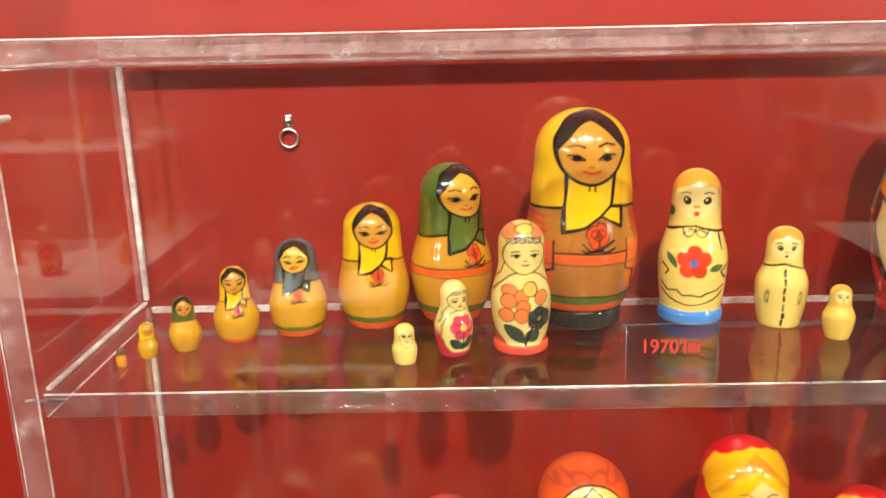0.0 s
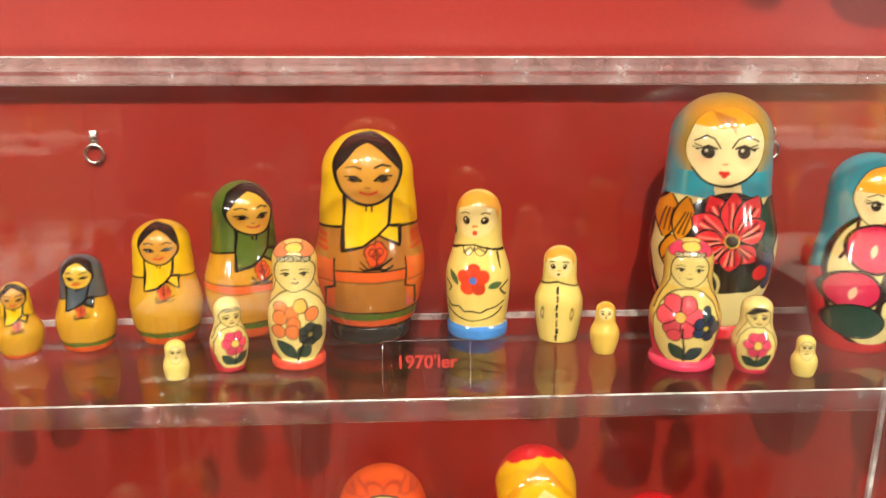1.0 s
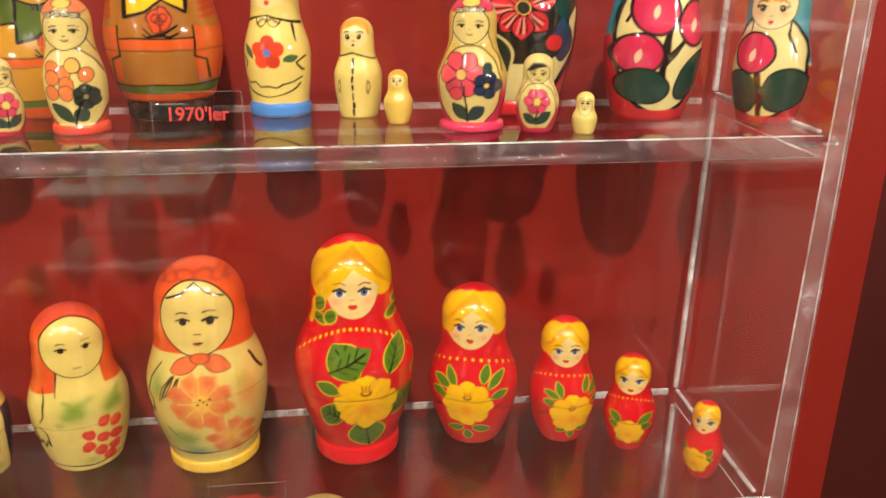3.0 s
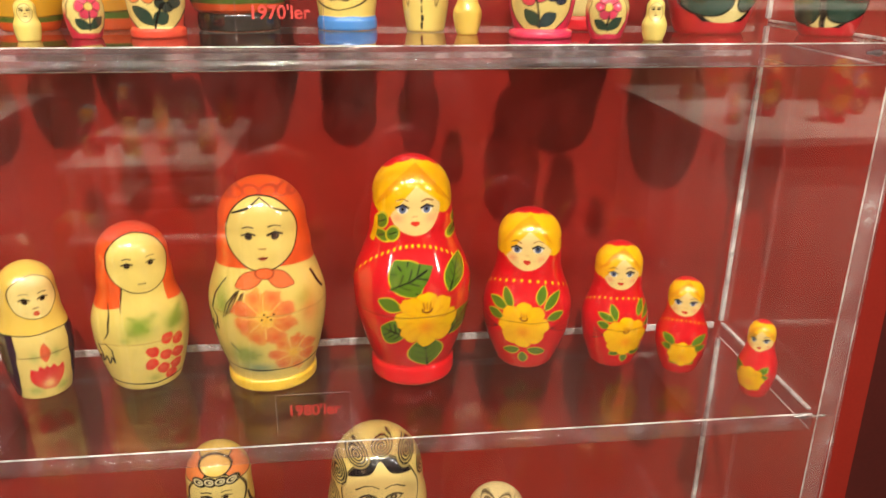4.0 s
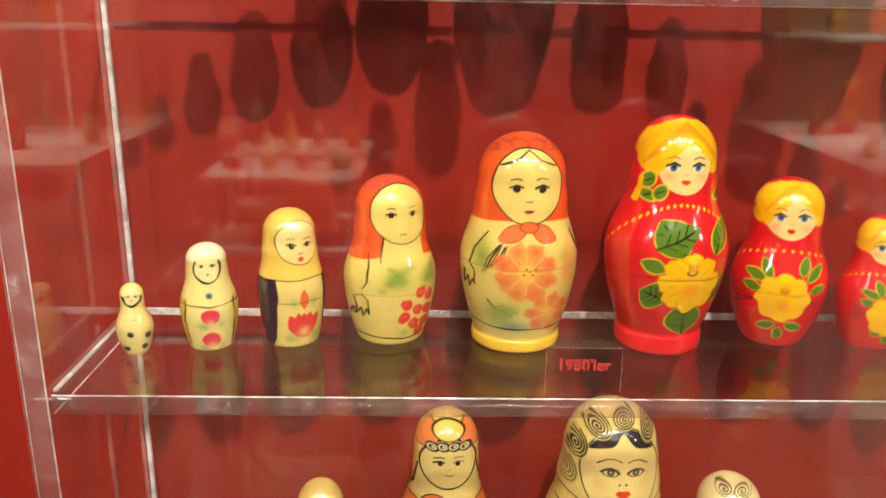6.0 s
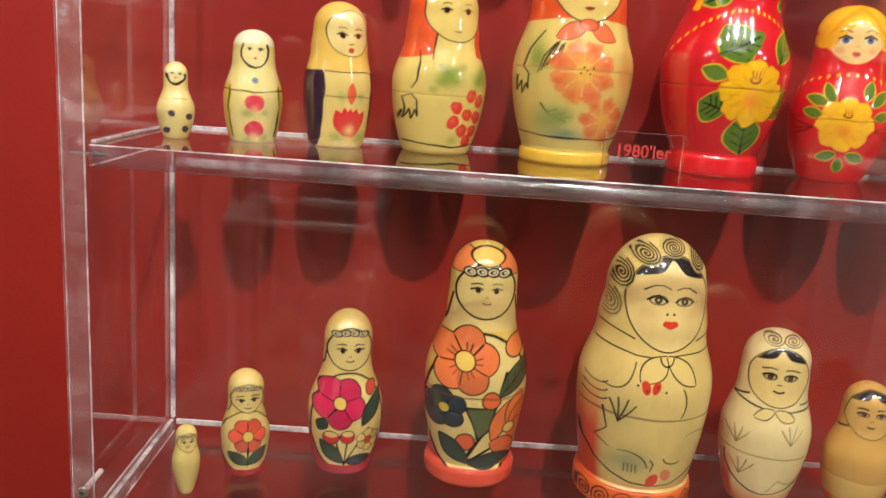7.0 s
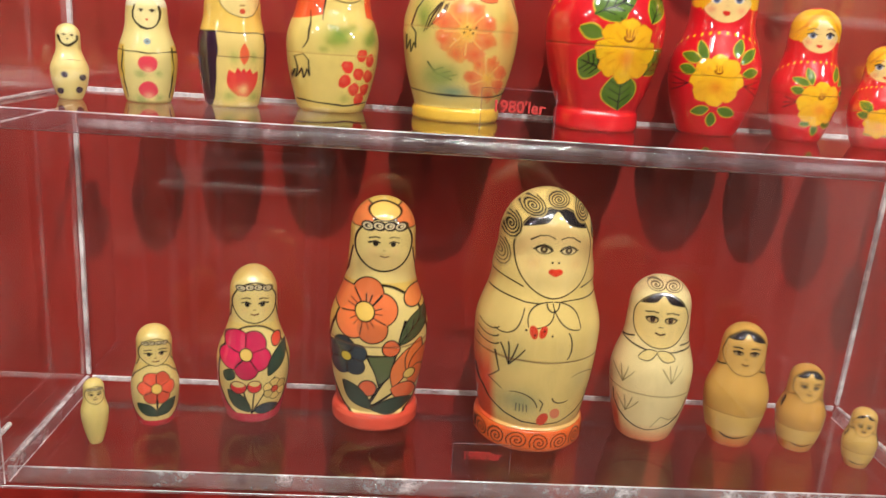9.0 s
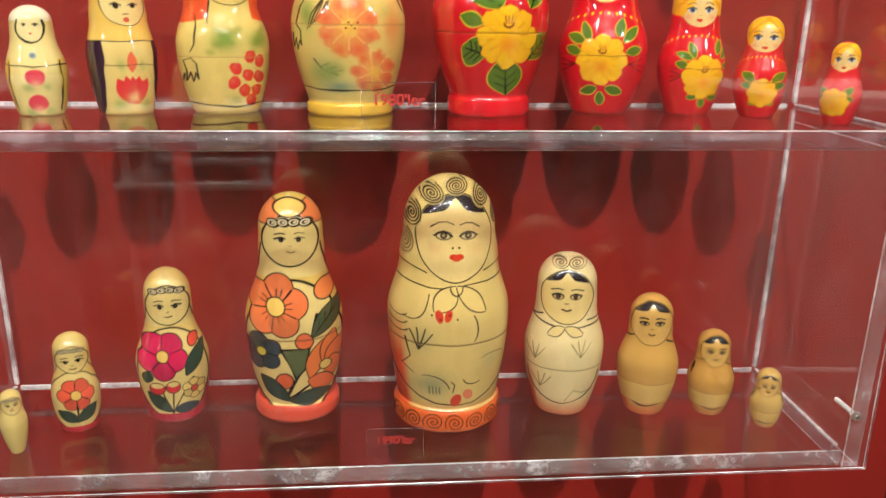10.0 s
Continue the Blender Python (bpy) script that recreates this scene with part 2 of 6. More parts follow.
wall("wall_south", (-3.0, -3.13, 0.0), (3.0, -3.0, 3.0), CREAM_WALL, "plain plaster wall of the room", "wall")
wall("wall_west", (-3.1, -3.0, 0.0), (-3.0, WY + 0.13, 3.0), CREAM_WALL, "plain plaster side wall of the room", "wall")
wall("wall_east", (3.0, -3.0, 0.0), (3.1, WY + 0.13, 3.0), CREAM_WALL, "plain plaster side wall of the room", "wall")
wall("floor", (-3.1, -3.13, -0.1), (3.1, WY + 0.13, 0.0), FLOORING, "brown wooden floor of the room", "floor")
wall("ceiling", (-3.1, -3.13, 3.0), (3.1, WY + 0.13, 3.1), CREAM_WALL, "plain plaster ceiling of the room", "ceiling")

# ---- the acrylic case ----
XL, XR, YF, YB = -0.2164, 0.5275, 0.386, 0.558
TH = 0.015
LEAN = 0.0143
Z_TOP, Z_A, Z_B, Z_C = 1.4998, 1.3035, 1.0263, 0.7545


def display_case():
    case = tagged(new("display_case"), "clear acrylic wall display case with two shelves on red board", "display case")
    panel("top_panel", (XL - TH, YF, Z_TOP - TH), (XR + TH + LEAN * (Z_TOP - TH - Z_C), YB, Z_TOP), case)
    panel("bottom_panel", (XL + 0.0005, YF + 0.003, Z_C - TH), (XR - 0.0005, YB, Z_C), case)
    for z in (Z_A, Z_B):
        panel("shelf", (XL + 0.0005, YF + 0.004, z - TH), (XR - 0.0005 + LEAN * (z - TH - Z_C), YB - 0.006, z), case)
    for a, b in ((XL - TH, XL), (XR, XR + TH)):
        panel("side_panel", (a, YF, Z_C - TH), (b, YB, Z_TOP - TH - 0.0005), case)
    panel("back_panel", (XL + 0.001, YB - 0.005, Z_C + 0.0005), (XR - 0.001, YB - 0.001, Z_TOP - TH - 0.001), case, 0.0005)
    panel("front_panel", (XL - TH, YF - 0.0045, Z_C - TH), (XR + TH + 0.004, YF - 0.0008, Z_TOP), case, 0.0005)
    # the right side stands a little out of plumb
    for ob in [o for o in case.children_recursive if o.name.split(".")[0] in ("side_panel", "edge")]:
        top = ob if ob.name.startswith("side_panel") else ob.parent
        if top.name.startswith("side_panel") and top.data.vertices[0].co.x > 0.3:
            for v in ob.data.vertices:
                v.co.x += LEAN * (v.co.z - Z_C)
    # added bar at the top panel's back, casts the dark band on the board
    part("back_edge", box_bm((XL - TH + 0.002, 0.5535, Z_TOP - TH + 0.0012), (XR + TH - 0.002, 0.5565, Z_TOP - 0.0012), 0.0005), SHADOW_BAR, case, "dark bar added inside the top panel to shade the board")
    for x, s, lean in ((XL, 1, 0.0), (XR, -1, LEAN)):
        for z0, z1 in ((Z_C, Z_B - TH), (Z_B, Z_A - TH), (Z_A, Z_TOP - TH)):
            lo, hi = sorted((x + s * 0.0004, x + s * 0.0044))
            seam = part("corner_seam", box_bm((lo, YB - 0.0105, z0 + 0.003), (hi, YB - 0.006, z1 - 0.001), 0.0008), SEAM, case, "whitish bonded corner seam")
            for v in seam.data.vertices:
                v.co.x += lean * (v.co.z - Z_C)
        for z in (Z_A, Z_B, Z_C):
            lo, hi = sorted((x + s * 0.0004 + lean * (z - Z_C), x + s * 0.0040 + lean * (z - Z_C)))
            part("side_seam", box_bm((lo, YF + 0.008, z + 0.0004), (hi, YB - 0.011, z + 0.0026), 0.0006), SEAM, case, "whitish bonded shelf seam")
    for z, dz, half in ((Z_A, -0.0052, 0.0026), (Z_B, -0.0012, 0.0032), (Z_C, -0.0010, 0.0026)):
        part("back_seam", box_bm((XL + 0.0052, YB - 0.0095, z + dz - half), (XR - 0.0052, YB - 0.0065, z + dz + half), 0.0008), SEAM, case, "whitish bonded shelf seam")
    for x, zs in ((XL - 0.006, (0.777, 1.458)), (XR + 0.002, (0.791, 1.458))):
        for z in zs:
            bm = bmesh.new()
            turn = Matrix.Rotation(radians(90), 4, "X")
            bmesh.ops.create_cone(bm, cap_ends=True, segments=24, radius1=0.0042, radius2=0.0036, depth=0.002, matrix=Matrix.Translation((x, YF - 0.0056, z)) @ turn)
            screw = part("screw", bm, STEEL, case, "small steel screw at the corner")
            bm = bmesh.new()
            bmesh.ops.create_cone(bm, cap_ends=True, segments=6, radius1=0.0018, radius2=0.0018, depth=0.001, matrix=Matrix.Translation((x, YF - 0.0068, z)) @ turn)
            part("socket", bm, DARK_STEEL, screw, "dark hexagon socket")
            bm = bmesh.new()
            bmesh.ops.create_cone(bm, cap_ends=True, segments=16, radius1=0.0022, radius2=0.0022, depth=0.024, matrix=Matrix.Translation((x, YF + 0.0135, z)) @ turn)
            part("shaft", bm, WHITE_PIN, screw, "white shaft inside the acrylic")
    # pins that hold the shelves to the sides
    for z in (Z_A - TH / 2, Z_B - TH / 2):
        for x, s in ((XL, -1), (XR + LEAN * (z - Z_C), 1)):
            bm = bmesh.new()
            turn = Matrix.Rotation(radians(90), 4, "Y")
            bmesh.ops.create_cone(bm, cap_ends=True, segments=12, radius1=0.0011, radius2=0.0011, depth=TH - 0.001, matrix=Matrix.Translation((x + s * TH / 2, YF + 0.012, z)) @ turn)
            pin = part("shelf_pin", bm, STEEL, case, "thin steel pin through the side panel")
            bm = bmesh.new()
            bmesh.ops.create_cone(bm, cap_ends=True, segments=12, radius1=0.0026, radius2=0.0008, depth=0.009, matrix=Matrix.Translation((x - s * 0.006, YF + 0.012, z)) @ Matrix.Rotation(radians(-90 * s), 4, "Y"))
            part("tip", bm, DARK_STEEL, pin, "dark threaded tip inside the shelf")
    return case


display_case()


def upper_case():
    """The lower part of the case that hangs above, whose shadow falls on the board."""
    case = tagged(new("display_case"), "clear acrylic case hanging on the red board above", "display case")
    z = 1.640
    panel("bottom_panel", (XL + 0.0005, YF, z), (XR - 0.0005, YB, z + TH), case)
    for a, b in ((XL - TH, XL), (XR, XR + TH)):
        panel("side_panel", (a, YF, z), (b, YB, z + 0.40), case)
    panel("top_panel", (XL - TH, YF, z + 0.4005), (XR + TH, YB, z + 0.4005 + TH), case)
    return case


upper_case()


def keyhole_hanger(x, z):
    """A flat plate with a screw above a ring, fixed to the board."""
    ob = tagged(new("hanging_ring"), "small nickel hanging ring screwed to the red board", "hanger", "hanging rings")
    ob.location = (x, WY, z)
    bm = bmesh.new()
    n, k, R, r = 32, 8, 0.0068, 0.0011
    rings = [[bm.verts.new(((R + r * math.cos(b)) * math.sin(a), -0.003 + r * math.sin(b), (R + r * math.cos(b)) * math.cos(a) - 0.0055))
              for b in [2 * math.pi * j / k for j in range(k)]] for a in [2 * math.pi * i / n for i in range(n)]]
    for i in range(n):
        for j in range(k):
            bm.faces.new((rings[i][j], rings[i][(j + 1) % k], rings[(i + 1) % n][(j + 1) % k], rings[(i + 1) % n][j]))
    part("ring", bm, STEEL, ob)
    turn = Matrix.Rotation(radians(90), 4, "X")
    bm = box_bm((-0.0032, -0.002, 0.0), (0.0032, 0.0, 0.012), 0.0009)
    part("plate", bm, STEEL, ob)
    bm = bmesh.new()
    bmesh.ops.create_uvsphere(bm, u_segments=16, v_segments=8, radius=0.0033, matrix=Matrix.Translation((0, -0.0025, 0.0075)) @ Matrix.Diagonal((1, 0.6, 1, 1)))
    part("screw_head", bm, STEEL, ob)
    return ob


keyhole_hanger(-0.1027, 1.4295)
keyhole_hanger(0.4265, 1.4295)


def label_card(x, y, z, text, tilt, yaw, w, h, size, at):
    ob = tagged(new("label_card"), "small clear film card printed in red standing on the shelf", "label", "decade labels")
    ob.matrix_world = pose(x, y, z, -tilt, 0, yaw)
    part("film", box_bm((-w / 2, 0, 0.0), (w / 2, 0.0008, h), 0.0002), SHEET, ob).visible_shadow = False
    bm = bmesh.new()
    for lo, hi in (((-w / 2, 0, h), (w / 2, 0.0008, h + 0.0004)), ((-w / 2 - 0.0005, 0, 0), (-w / 2, 0.0008, h)), ((w / 2, 0, 0), (w / 2 + 0.0005, 0.0008, h))):
        bmesh.ops.create_cube(bm, size=1.0, matrix=Matrix.Translation((Vector(lo) + Vector(hi)) / 2) @ Matrix.Diagonal((*(Vector(hi) - Vector(lo)), 1)))
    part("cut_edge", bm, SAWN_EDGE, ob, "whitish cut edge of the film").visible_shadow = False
    curve = bpy.data.curves.new("lettering", "FONT")
    curve.body, curve.size, curve.align_x, curve.extrude = text, size, "CENTER", 0.0001
    curve.offset = size * 0.02
    tmp = new("lettering_source", curve)
    me = bpy.data.meshes.new_from_object(tmp.evaluated_get(bpy.context.evaluated_depsgraph_get()))
    bpy.data.objects.remove(tmp)
    bpy.data.curves.remove(curve)
    me.transform(pose(0, -0.0003, at, 90, 0, 0))
    me.materials.clear()
    me.materials.append(RED_INK)
    letters = new("lettering", me)
    letters.parent = ob
    letters["label"] = "red printed decade " + text
    return ob


label_card(0.145, 0.400, Z_A + 0.0003, "1970'ler", 6, 0, 0.052, 0.031, 0.0112, 0.0145)
label_card(0.152, 0.400, Z_B + 0.0003, "1980'ler", 4, 0, 0.053, 0.0325, 0.0116, 0.0165)
label_card(0.148, 0.400, Z_C + 0.0003, "1990'lar", 4, 0, 0.046, 0.0255, 0.0098, 0.0125)


# ---- the nesting dolls ----
class Paint:
    """Colours for the vertices of one turned doll. u: across the front, v: height, both in heights of the doll; a: the angle from the front."""

    def __init__(self, a, v, r, base):
        self.a, self.v, self.u = a, v, r * np.sin(a)
        self.front = np.clip(np.cos(a) * 6 + 0.4, 0, 1)
        self.rgb = np.tile(np.array(srgb(*base)), (len(v), 1))
        self.soft, self.bold = 0.004, 1.3
        self.uneven = lambda f, k: (np.sin(self.u * f + 1.7 * k + 2.1 * np.sin(self.v * f * 0.61 + k)) + np.sin(self.v * f * 1.13 + 2.9 * k + 1.8 * np.sin(self.u * f * 0.73 - k))) / 2

    def hand_drawn(self, shift, k):
        """Moves the whole drawing a little, as a brush held by hand does, and makes its strokes swell."""
        du, dv = self.uneven(34, k) * shift, self.uneven(29, k + 4) * shift
        self.press = 1 + 0.38 * self.uneven(23, k + 9)
        self.u, self.v = self.u + du, self.v + dv

    def fill(self, mask, c):
        k = np.clip(mask, 0, 1)[:, None]
        self.rgb = self.rgb * (1 - k) + np.array(srgb(*c)) * k

    def step(self, d):
        return np.clip(0.5 - d / (2 * self.soft), 0, 1)

    def band(self, v0, v1, c):
        self.fill(self.step(v0 - self.v) * self.step(self.v - v1), c)

    def ell_d(self, cx, cy, rx, ry, rot=0.0):
        x, y = self.u - cx, self.v - cy
        t = radians(rot)
        x, y = x * math.cos(t) + y * math.sin(t), -x * math.sin(t) + y * math.cos(t)
        return (np.sqrt((x / rx) ** 2 + (y / ry) ** 2 + 1e-9) - 1) * min(rx, ry)

    def ell(self, cx, cy, rx, ry, c, rot=0.0, out=None, w=0.007, k=1.0, rag=0.0):
        d = self.ell_d(cx, cy, rx, ry, rot)
        if rag:
            d = d + rag * (self.uneven(75, cx * 40 + rot) + 0.5 * self.uneven(160, cy * 30))
        if out:
            self.fill(self.step(d - w) * self.front, out)
        self.fill(self.step(d) * self.front * k, c)

    def glow(self, cx, cy, rx, ry, c, k=0.7):
        """A soft brushed spot."""
        d = ((self.u - cx) / rx) ** 2 + ((self.v - cy) / ry) ** 2
        self.fill(np.exp(-d * 1.6) * k * self.front, c)

    def ring(self, cx, cy, rx, ry, c, w=0.006, rot=0.0):
        self.fill(self.step(np.abs(self.ell_d(cx, cy, rx, ry, rot)) - w * 0.65) * self.front, c)

    def line(self, pts, c, w=0.006):
        best = np.full(len(self.v), 9.0)
        w *= self.bold
        for (x0, y0), (x1, y1) in zip(pts, pts[1:]):
            dx, dy = x1 - x0, y1 - y0
            t = np.clip(((self.u - x0) * dx + (self.v - y0) * dy) / (dx * dx + dy * dy + 1e-9), 0, 1)
            best = np.minimum(best, np.hypot(self.u - x0 - t * dx, self.v - y0 - t * dy))
        self.fill(self.step(best - w / 2 * self.press) * self.front, c)

    def arc(self, cx, cy, rx, ry, a0, a1, c, w=0.006):
        self.line([(cx + rx * math.cos(radians(a0 + (a1 - a0) * i / 10)), cy + ry * math.sin(radians(a0 + (a1 - a0) * i / 10))) for i in range(11)], c, w)

    def poly(self, pts, c, out=None, w=0.007):
        inside = np.zeros(len(self.v), bool)
        for (x0, y0), (x1, y1) in zip(pts, pts[1:] + pts[:1]):
            cut = (y0 > self.v) != (y1 > self.v)
            inside ^= cut & (self.u < (x1 - x0) * (self.v - y0) / (y1 - y0 + 1e-9) + x0)
        self.fill(inside * self.front, c)
        if out:
            self.line(pts + pts[:1], out, w)

    def flower(self, cx, cy, R, n, c, middle, out=None, rot=90, petal=0.45, core=0.3, w=0.007):
        spots = [(cx + R * 0.6 * math.cos(radians(rot + 360 * i / n)), cy + R * 0.6 * math.sin(radians(rot + 360 * i / n))) for i in range(n)]
        if out:
            for x, y in spots:
                self.ell(x, y, R * petal + w, R * petal + w, out)
        for i, (x, y) in enumerate(spots):
            tone = tuple(min(255, q * (1 + 0.08 * ((i % 3) - 1))) for q in c)
            self.ell(x, y, R * petal, R * petal, tone)
        if out:
            for i in range(n):
                b = radians(rot + 360 * (i + 0.5) / n)
                self.line([(cx, cy), (cx + R * 0.78 * math.cos(b), cy + R * 0.78 * math.sin(b))], out, w * 0.8)
        self.ell(cx, cy, R * core, R * core, middle, 0, out, w)

    def leaf(self, x0, y0, x1, y1, width, c, out=None, vein=None, w=0.007):
        cx, cy = (x0 + x1) / 2, (y0 + y1) / 2
        L, t = math.hypot(x1 - x0, y1 - y0), math.atan2(y1 - y0, x1 - x0)
        x, y = self.u - cx, self.v - cy
        x, y = x * math.cos(t) + y * math.sin(t), -x * math.sin(t) + y * math.cos(t)
        d = np.abs(y) - width * np.clip(1 - (2 * x / L) ** 2, -1, 1)
        d = np.where(np.abs(x) > L / 2, 0.05, d)
        if out:
            self.fill(self.step(d - w) * self.front, out)
        self.fill(self.step(d) * self.front, c)
        if vein:
            self.line([(x0, y0), (x0 * 0.15 + x1 * 0.85, y0 * 0.15 + y1 * 0.85)], vein, w * 0.7)
            nx, ny = -(y1 - y0) / L * width, (x1 - x0) / L * width
            for q in (0.2, 0.4, 0.6):
                bx, by, q2 = x0 + (x1 - x0) * q, y0 + (y1 - y0) * q, q + 0.18
                for side in (-1, 1):
                    self.line([(bx, by), (x0 + (x1 - x0) * q2 + side * nx * 0.62, y0 + (y1 - y0) * q2 + side * ny * 0.62)], vein, w * 0.5)

    def spiral(self, cx, cy, rx, ry, turns, c, w=0.005):
        pts = []
        for i in range(int(turns * 12) + 1):
            q = i / (turns * 12)
            pts.append((cx + rx * q * math.cos(6.2832 * turns * q), cy + ry * q * math.sin(6.2832 * turns * q)))
        self.line(pts, c, w)

    def eyes(self, cx, cy, gap, size, c=(40, 24, 18), brow=True, white=None, wing=1.0):
        for s in (-1, 1):
            x = cx + s * gap
            if white:
                self.ell(x, cy, size * 1.7, size * 1.0, white)
            self.ell(x, cy, size * 0.95, size * 0.85, c)
            self.line([(x - size * 1.6 * wing, cy + size * 0.3), (x, cy + size * 0.95), (x + size * 1.6 * wing, cy + size * 0.3)], c, size * 0.30)
            if brow:
                self.line([(x - size * 1.3, cy + size * 2.2), (x, cy + size * 2.55), (x + size * 1.3, cy + size * 2.2)], c, size * 0.19)

    def mouth(self, cx, cy, size, c=(196, 48, 36)):
        self.ell(cx, cy, size, size * 0.55, c)
        self.line([(cx - size * 1.2, cy + size * 0.15), (cx + size * 1.2, cy + size * 0.15)], tuple(int(q * 0.7) for q in c), size * 0.35)

    def seam(self, v, c=(90, 52, 26), w=0.004):
        self.fill(np.exp(-((self.v - v) / w) ** 2) * 0.75, c)


def profile(rf, rb, vb, rn, vn, rh, vh, foot, seam, rows):
    """Outline of a turned doll in heights: foot, widest body, neck, head and dome."""
    v = np.concatenate([np.linspace(0, vh, 900), vh + (1 - vh) * np.sin(np.linspace(0, math.pi / 2, 500))[1:]])
    ease = lambda s: 0.5 - 0.5 * np.cos(math.pi * np.clip(s, 0, 1))
    v0 = foot[1] if foot else 0.0
    r0 = foot[2] if foot else rf
    body = r0 + (rb - r0) * np.sin(math.pi / 2 * np.clip((v - v0) / (vb - v0), 0, 1)) ** 0.9
    neck = rb + (rn - rb) * ease((v - vb) / (vn - vb))
    head = rn + (rh - rn) * ease((v - vn) / (vh - vn))
    s = np.clip((v - vh) / (1 - vh), 0, 1)
    dome = rh * np.sqrt(np.clip(1 - s ** 2.15, 0, 1))
    r = np.where(v < vb, body, np.where(v < vn, neck, np.where(v < vh, head, dome)))
    if foot:
        fr, fv = foot[0], foot[1]
        ft = fr * (1 - 0.05 * np.abs(2 * v / fv - 1) ** 4)
        r = np.where(v < fv, np.maximum(ft, 0), r)
        k = np.clip((v - fv) / 0.012, 0, 1)
        r = np.where((v >= fv) & (v < fv + 0.012), r * k + (fr * 0.965) * (1 - k), r)
    else:
        r = r * np.where(v < 0.02, 0.95 + 0.05 * np.sqrt(np.clip(v / 0.02, 0, 1)), 1)
    if seam:
        r = r - 0.0022 * np.exp(-((v - seam) / 0.0028) ** 2)
    length = np.concatenate([[0], np.cumsum(np.hypot(np.diff(v), np.diff(r)))])
    at = np.linspace(0, length[-1], rows)
    return np.interp(at, length, v), np.interp(at, length, r)


def doll(spec, shape, base, painter, label, group):
    """One turned and painted doll: a single mesh with its paint in a colour attribute."""
    x, y, z, H, yaw, wide, slim = spec
    rf, rb, vb, rn, vn, rh, vh, foot, seam = shape
    if foot:
        foot = (foot[0] * wide, foot[1], foot[2] * wide)
    shape = (rf * wide, rb * wide, vb, rn * (wide + slim) / 2, vn, rh * slim, vh, foot, seam)
    rows = int(min(430, max(70, H * (1950 if H > 0.21 else 1500))))
    v, r = profile(*shape, rows)
    front = int(rows * 0.72)
    ang = np.concatenate([np.linspace(-1.75, 1.75, front), np.linspace(1.75, 2 * math.pi - 1.75, front // 5 + 4)[1:-1]])
    n = len(ang)
    A, V = np.meshgrid(ang, v)
    R = np.repeat(r[:, None], n, 1)
    co = np.stack([R * np.sin(A), -R * np.cos(A), V], -1).reshape(-1, 3) * H
    p = Paint(A.ravel(), V.ravel(), R.ravel(), base)
    p.soft = max(0.0018, 0.5 / rows)
    p.bold = 1.45 if H > 0.12 else 1.8 if H > 0.07 else 2.3
    p.hand_drawn(0.0028 if H > 0.12 else 0.004 if H > 0.07 else 0.006, x * 31 + z * 7)
    painter(p)
    idx = np.arange(rows * n).reshape(rows, n)
    right = np.roll(idx, -1, 1)
    quads = np.stack([idx[:-1], right[:-1], right[1:], idx[1:]], -1).reshape(-1, 4)
    co = np.vstack([co, [[0, 0, 0], [0, 0, H]]])
    low, high = len(co) - 2, len(co) - 1
    tris = np.vstack([np.stack([right[0], idx[0], np.full(n, low)], -1), np.stack([idx[-1], right[-1], np.full(n, high)], -1)])
    me = bpy.data.meshes.new("nesting_doll")
    me.vertices.add(len(co))
    me.vertices.foreach_set("co", co.ravel())
    loops = np.concatenate([quads.ravel(), tris.ravel()])
    me.loops.add(len(loops))
    me.loops.foreach_set("vertex_index", loops.astype(np.int32))
    me.polygons.add(len(quads) + len(tris))
    starts = np.concatenate([np.arange(len(quads)) * 4, len(quads) * 4 + np.arange(len(tris)) * 3])
    me.polygons.foreach_set("loop_start", starts.astype(np.int32))
    me.update(calc_edges=True)
    me.polygons.foreach_set("use_smooth", np.ones(len(me.polygons), bool))
    rgba = np.ones((len(co), 4))
    rgba[:-2, :3] = p.rgb
    rgba[-2:, :3] = p.rgb[0], p.rgb[-1]
    me.color_attributes.new("paint", "FLOAT_COLOR", "POINT").data.foreach_set("color", rgba.ravel())
    me.materials.append(LACQUER)
    me.validate()
    ob = new("nesting_doll", me)
    ob.matrix_world = pose(x, y, z, 0, 0, yaw)
    return tagged(ob, label, "doll", group)


INK = (16, 10, 8)
SEVENTY, EIGHTY, NINETY = "dolls on the top shelf", "dolls on the middle shelf", "dolls on the bottom shelf"


